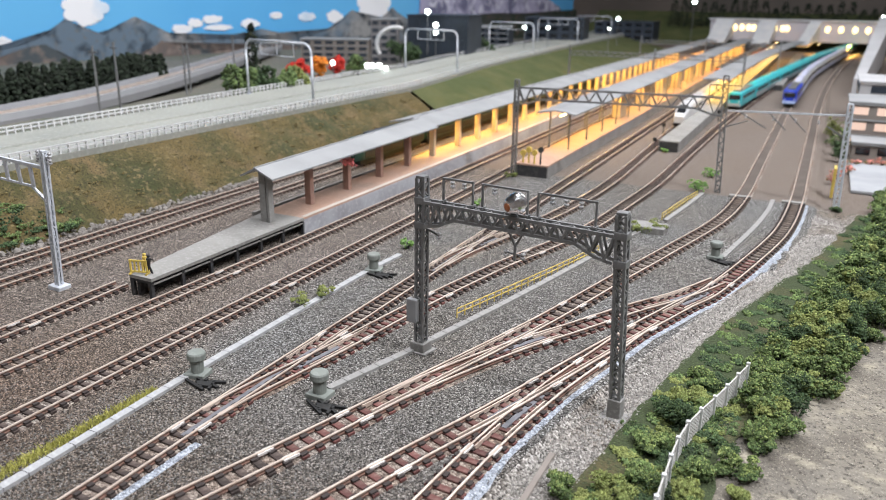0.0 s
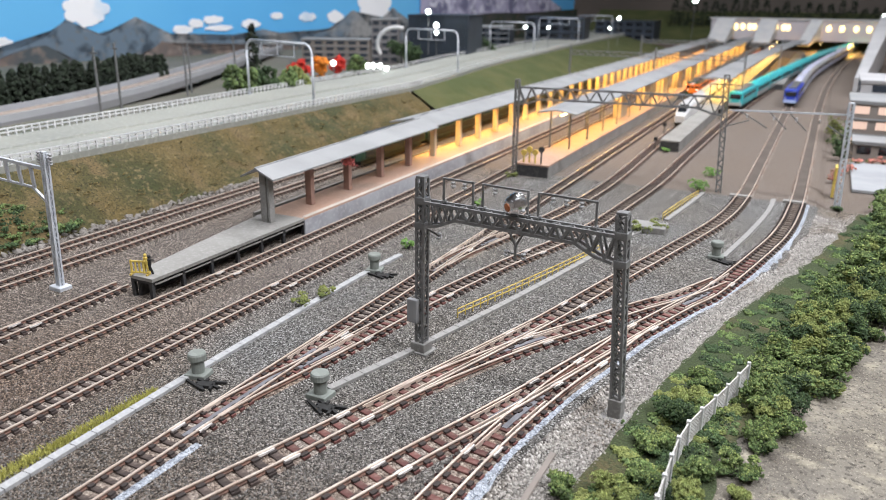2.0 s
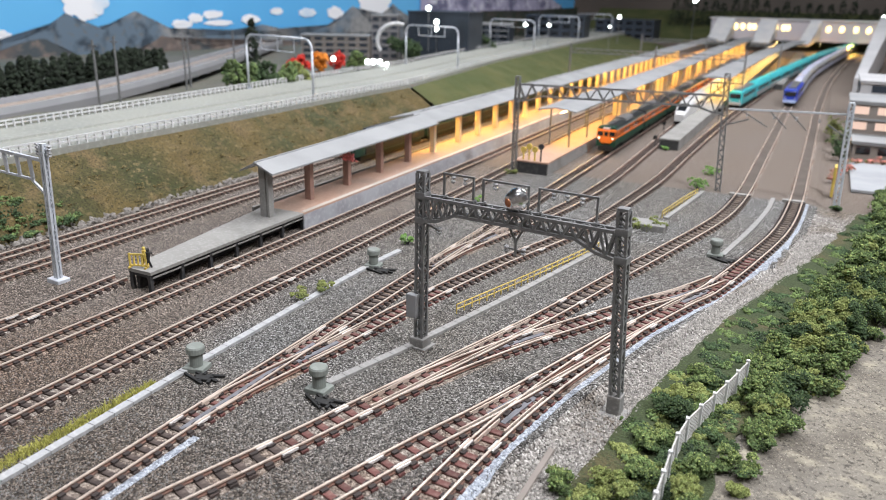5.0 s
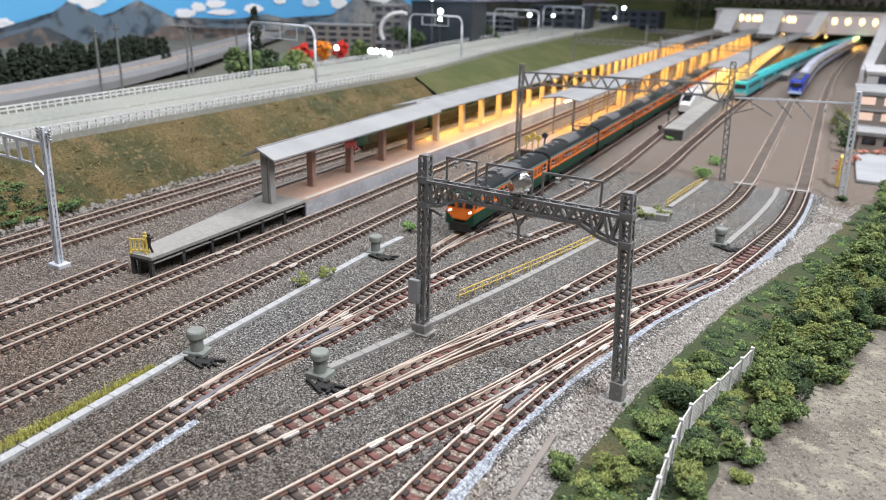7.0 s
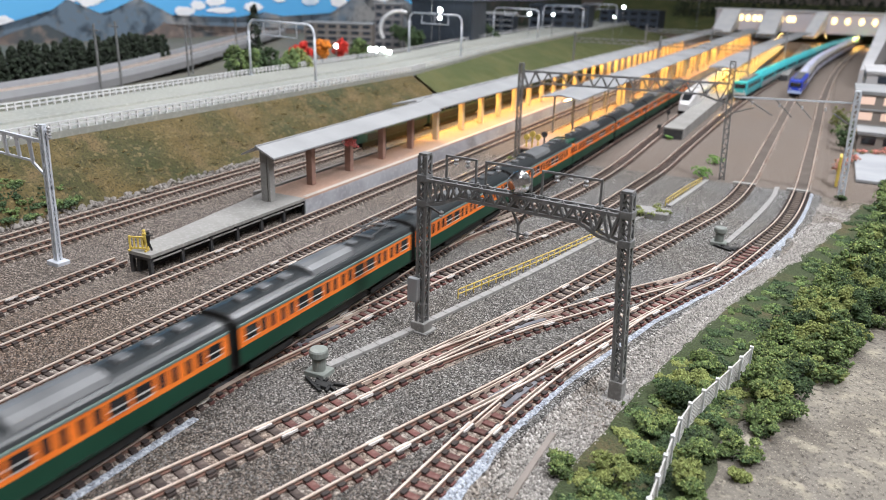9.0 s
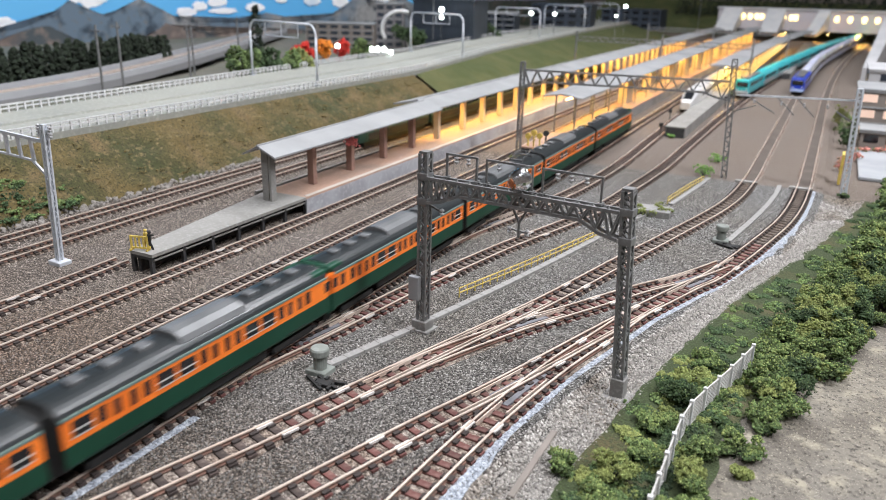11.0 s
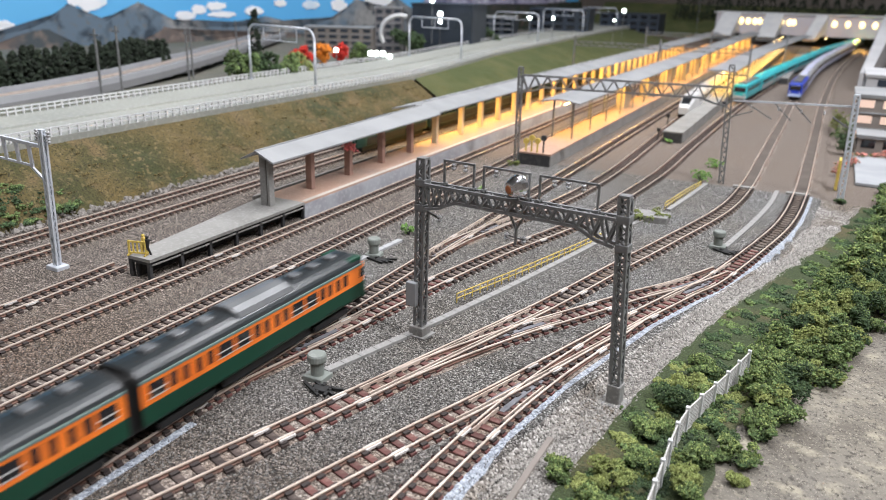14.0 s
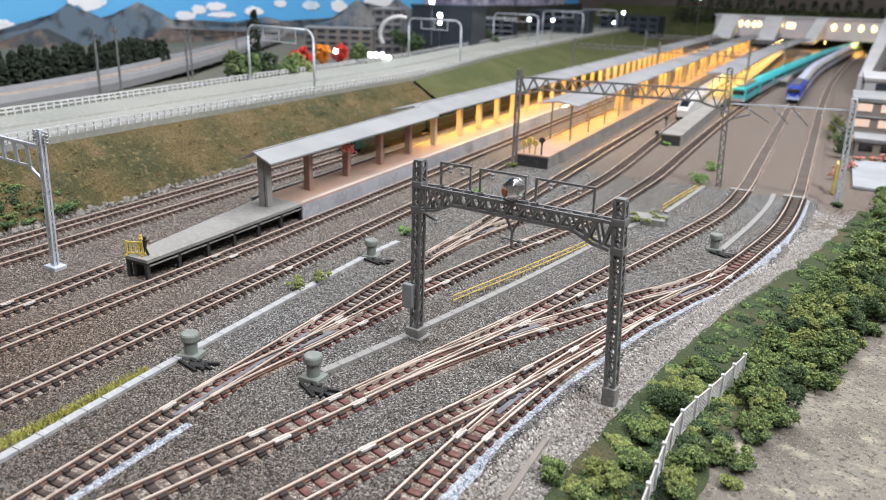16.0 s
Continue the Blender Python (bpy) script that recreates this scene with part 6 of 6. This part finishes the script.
# yellow grass along the trough
b = bmesh.new()
for i in range(3200):
    y = rng.uniform(95, 186)
    x = -221.6 + (y - 95) * .012 + rng.normal() * 1.5
    a, h = rng.uniform(0, 6.28), rng.uniform(.8, 2.0)
    dx, dy = math.cos(a), math.sin(a)
    v = [b.verts.new(c) for c in ((x - dx * .25, y - dy * .25, BED - .2), (x + dx * .25, y + dy * .25, BED - .2), (x + rng.normal() * .8, y + rng.normal() * .8, BED + h))]
    b.faces.new(v)
tagged(part("grass_tufts", b, M_YGRASS), "strip of yellow green grass beside the cable trough", "grass", kind="stuff")

# town behind the road
viaduct()
b = bmesh.new()
sheet(b, [-1600, -1200, -1000, -900, -800, -700, -600], list(range(200, 2900, 90)), lambda x, y: float(np.interp(x, [-1600, -900, -600], [10, 6, 30])) if y > 500 else float(np.interp(x, [-1600, -600], [6, 24])))
tagged(part("town_ground", b, mat("dull_town_ground", (.14, .13, .11), .95, spots=[(12, (.10, .11, .08), .4, .65), (200, (.2, .18, .15), .5, .75)])), "dull brown ground of the town", "ground", kind="structure")
for i in range(40):
    u = i / 39
    conifer(-838 - 120 * u + rng.uniform(-6, 6) - 14, 470 + 440 * u + rng.uniform(-7, 7), 2, rng.uniform(56, 66) - 4 * u, rng.uniform(9, 13), "dark green conifer in the row behind the viaduct")
for x, y, h in ((-676, 545, 78), (-712, 602, 78), (-782, 774, 66), (-800, 800, 66), (-860, 960, 70)):
    pole(x, y, 20, h, "grey line pole beside the viaduct")
for x, y, h, r, m, lab in ((-622, 702, 48, 24, M_FOLIAGE, "rounded green tree behind the road"), (-628, 742, 50, 24, M_FOLIAGE_D, "rounded dark green tree behind the road"), (-618, 775, 40, 20, M_FOLIAGE, "rounded green tree behind the road"), (-622, 810, 38, 18, M_FOLIAGE_Y, "olive green tree behind the road"),
                           (-735, 960, 40, 20, M_REDLEAF, "red autumn tree behind the road"), (-722, 1000, 42, 18, M_ORANGELEAF, "orange autumn tree behind the road"), (-718, 1040, 42, 18, M_REDLEAF, "red autumn tree behind the road"), (-700, 1080, 34, 18, M_FOLIAGE, "green tree behind the road"), (-760, 1330, 54, 26, M_FOLIAGE_D, "dark green tree beside the tall block"), (-705, 1270, 50, 24, M_FOLIAGE_D, "dark green tree beside the tall block"), (-700, 1600, 50, 26, M_FOLIAGE_D, "dark green tree beside the road")):
    leafy_tree(x, y, 26, h, r, m, lab)
conifer(-770, 900, 20, 90, 14, "tall dark conifer behind the road")
house(-900, 1500, 8, 60, 60, 95, 6, M_GREYWALL, M_NAVY, "grey six storey block behind the road", rz=25)
house(-980, 1420, 8, 150, 60, 52, 4, M_BROWNWALL, M_NAVY, "long brown office building in the town", rz=25, cols=6)
house(-730, 1430, 20, 130, 120, 95, 4, M_NAVY, M_NAVY, "large black clad building beside the road", rz=10, cols=4, roof=M_NAVY)
house(-820, 1850, 10, 150, 110, 70, 5, M_NAVY, M_GLASS, "dark block with glazed floors", rz=15, cols=5)
house(-720, 2150, 20, 170, 110, 80, 4, M_NAVY, M_GLASS, "dark block at the far end of the road", rz=8, cols=5, roof=M_NAVY)
house(-640, 2650, 20, 200, 110, 62, 3, M_NAVY, M_GLASS, "wide dark block at the far end", rz=0, cols=6, roof=M_NAVY)
arc = thing("white_arch", -690, 1190, 40, "white curved slide tower in the town", "arch", rz=30)
b = bmesh.new()
for k in range(14):
    a0, a1 = 1.2 + k * .18, 1.2 + (k + 1) * .18
    rod(b, (34 * math.cos(a0), 0, 30 + 30 * math.sin(a0)), (34 * math.cos(a1), 0, 30 + 30 * math.sin(a1)), 3.4, n=8)
part("tube", b, M_WHITE, arc)
for x, y, z, r in ((-648, 1027, 47, 4.2), (-640, 1030, 47, 4.2), (-630, 1034, 47, 4.2), (-612, 1024, 45, 3.6), (-700, 1008, 50, 3.8), (-700, 1330, 125, 5), (-690, 1345, 100, 5), (-690, 1345, 86, 4), (-640, 1700, 88, 4), (-590, 1720, 88, 3.5), (-560, 2250, 100, 5), (-520, 2000, 80, 3), (-470, 3000, 150, 8), (128, 2640, 112, 6), (165, 2660, 112, 6)):
    t = thing("street_light", x, y, z, "small bright white lamp in the town", "street lamp", "bright lamps in the town")
    b = bmesh.new()
    bmesh.ops.create_icosphere(b, subdivisions=2, radius=r)
    part("bulb", b, M_COOLLAMP, t)
    b = bmesh.new()
    rod(b, (0, 0, -r * .7), (0, 0, -min(z - 18, 80) if y < 2500 else -z - 4), .8, .8, 6)
    part("stem", b, M_GREYMETAL, t)
# dark slope with trees at the far end, behind the hall
for i in range(22):
    conifer(-560 + 36 * i, 3120 + rng.uniform(-30, 30), 40 + rng.uniform(0, 10), rng.uniform(80, 120), 30, "dark tree on the far slope")
b = bmesh.new()
sheet(b, [-900, -600, -300, 0, 300, 600], [2960, 3050, 3150, 3290], lambda x, y: (y - 2960) * .35 - 3)
tagged(part("far_slope", b, M_GREENBANK, smooth=True), "dark green slope behind the station", "slope", kind="structure")

# crumbs of soil behind the hedge
pts = []
while len(pts) < 14000:
    y = rng.uniform(150, 430)
    x = rng.uniform(lerp_y([(150, -8), (260, 2), (300, 22), (430, 66)], y), 150)
    pts.append((x, y, ground_height(x, y) + .7 + rng.uniform(-.2, .15)))
tagged(new("soil_crumbs", scatter_mesh("soil_crumbs", pts, rng.uniform(.12, .4, len(pts)), M_CRUMB, (OCT_V, OCT_F))), "small dry crumbs of soil on the bare earth", "soil", kind="stuff")

# loose stones near the camera
for lo, hi, count, stone, tone in ((-345, -236, 20000, M_STONE_B, "brown"), (-236, -70, 38000, M_STONE, "grey")):
    pts = []
    while len(pts) < count:
        y = 110 + 330 * rng.random() ** 1.3
        x = rng.uniform(lo, hi)
        z = ground_height(x, y)
        if z > BED - .05:
            pts.append((x, y, z + rng.uniform(-.15, .12)))
    tagged(new("ballast_stones", scatter_mesh("ballast_stones", pts, rng.uniform(.18, .42, len(pts)), stone, (OCT_V, OCT_F))), "loose " + tone + " ballast stones between the tracks", "ballast", kind="stuff")
pts = []
while len(pts) < 12000:
    y = rng.uniform(150, 560)
    l, r = lerp_y([(a, c) for a, c in G_IN], y), lerp_y([(60, -62), (198, -54), (244, -48), (292, -41), (369, -26), (453, -2), (509, 14), (592, 32)], y)
    x = rng.uniform(l + 2, r + 1)
    pts.append((x, y, ground_height(x, y) + .5 + rng.uniform(-.1, .4)))
tagged(new("gravel_stones", scatter_mesh("gravel_stones", pts, rng.uniform(.25, .68, len(pts)), M_PEBBLE, (OCT_V, OCT_F))), "loose whitish gravel stones beside the outer track", "gravel", kind="stuff")

for r in ROUTES:
    track(r)
for m, br, lab in (("e", "f", "turnout with bright check rails on the train's track"), ("e", "ii", "turnout leading to the siding"), ("g", "x", "turnout at the start of the crossover"), ("h", "x", "turnout at the end of the crossover"), ("h", "y", "turnout on the outer main track")):
    turnout(m, br, lab)

# the running train: eight cars
CAR = 134.5
cars = []
lead = train_car(1, False, "orange and dark green leading car with lit headlamps", lit=True)
plain = train_car(0, False, "orange and dark green train car with grey roof")
power = train_car(0, True, "orange and dark green train car with folded pantograph")
tail = train_car(2, False, "orange and dark green rear cab car of a unit")
second = train_car(1, False, "orange and dark green cab car leading the second unit")
order = [lead, power, plain, copy_thing(tail, pose(0, 0, 0)), second, copy_thing(power, pose(0, 0, 0)), copy_thing(plain, pose(0, 0, 0)), tail]
for i, c in enumerate(order):
    cars.append((c, i * CAR))


def nose_y(t):
    """Place of the train's front along its track; it slackens a little towards the end."""
    return 225.0 - 172.0 * (t - 8.0) + float(np.interp(t, [0, 7, 8, 9.5, 11.5, 12.5, 13.5, 16], [-1, -1.5, -1.5, 0, 1.5, 5, 7.5, 6.5]))


def motions():
    for c, off in cars:
        walk(c, [(t, pose(-.186, (nose_y(t) + off) * S, 0)) for t in (0.0, 4.0, 7.0, 8.0, 9.5, 11.5, 12.5, 13.5, 16.0)])


motions()
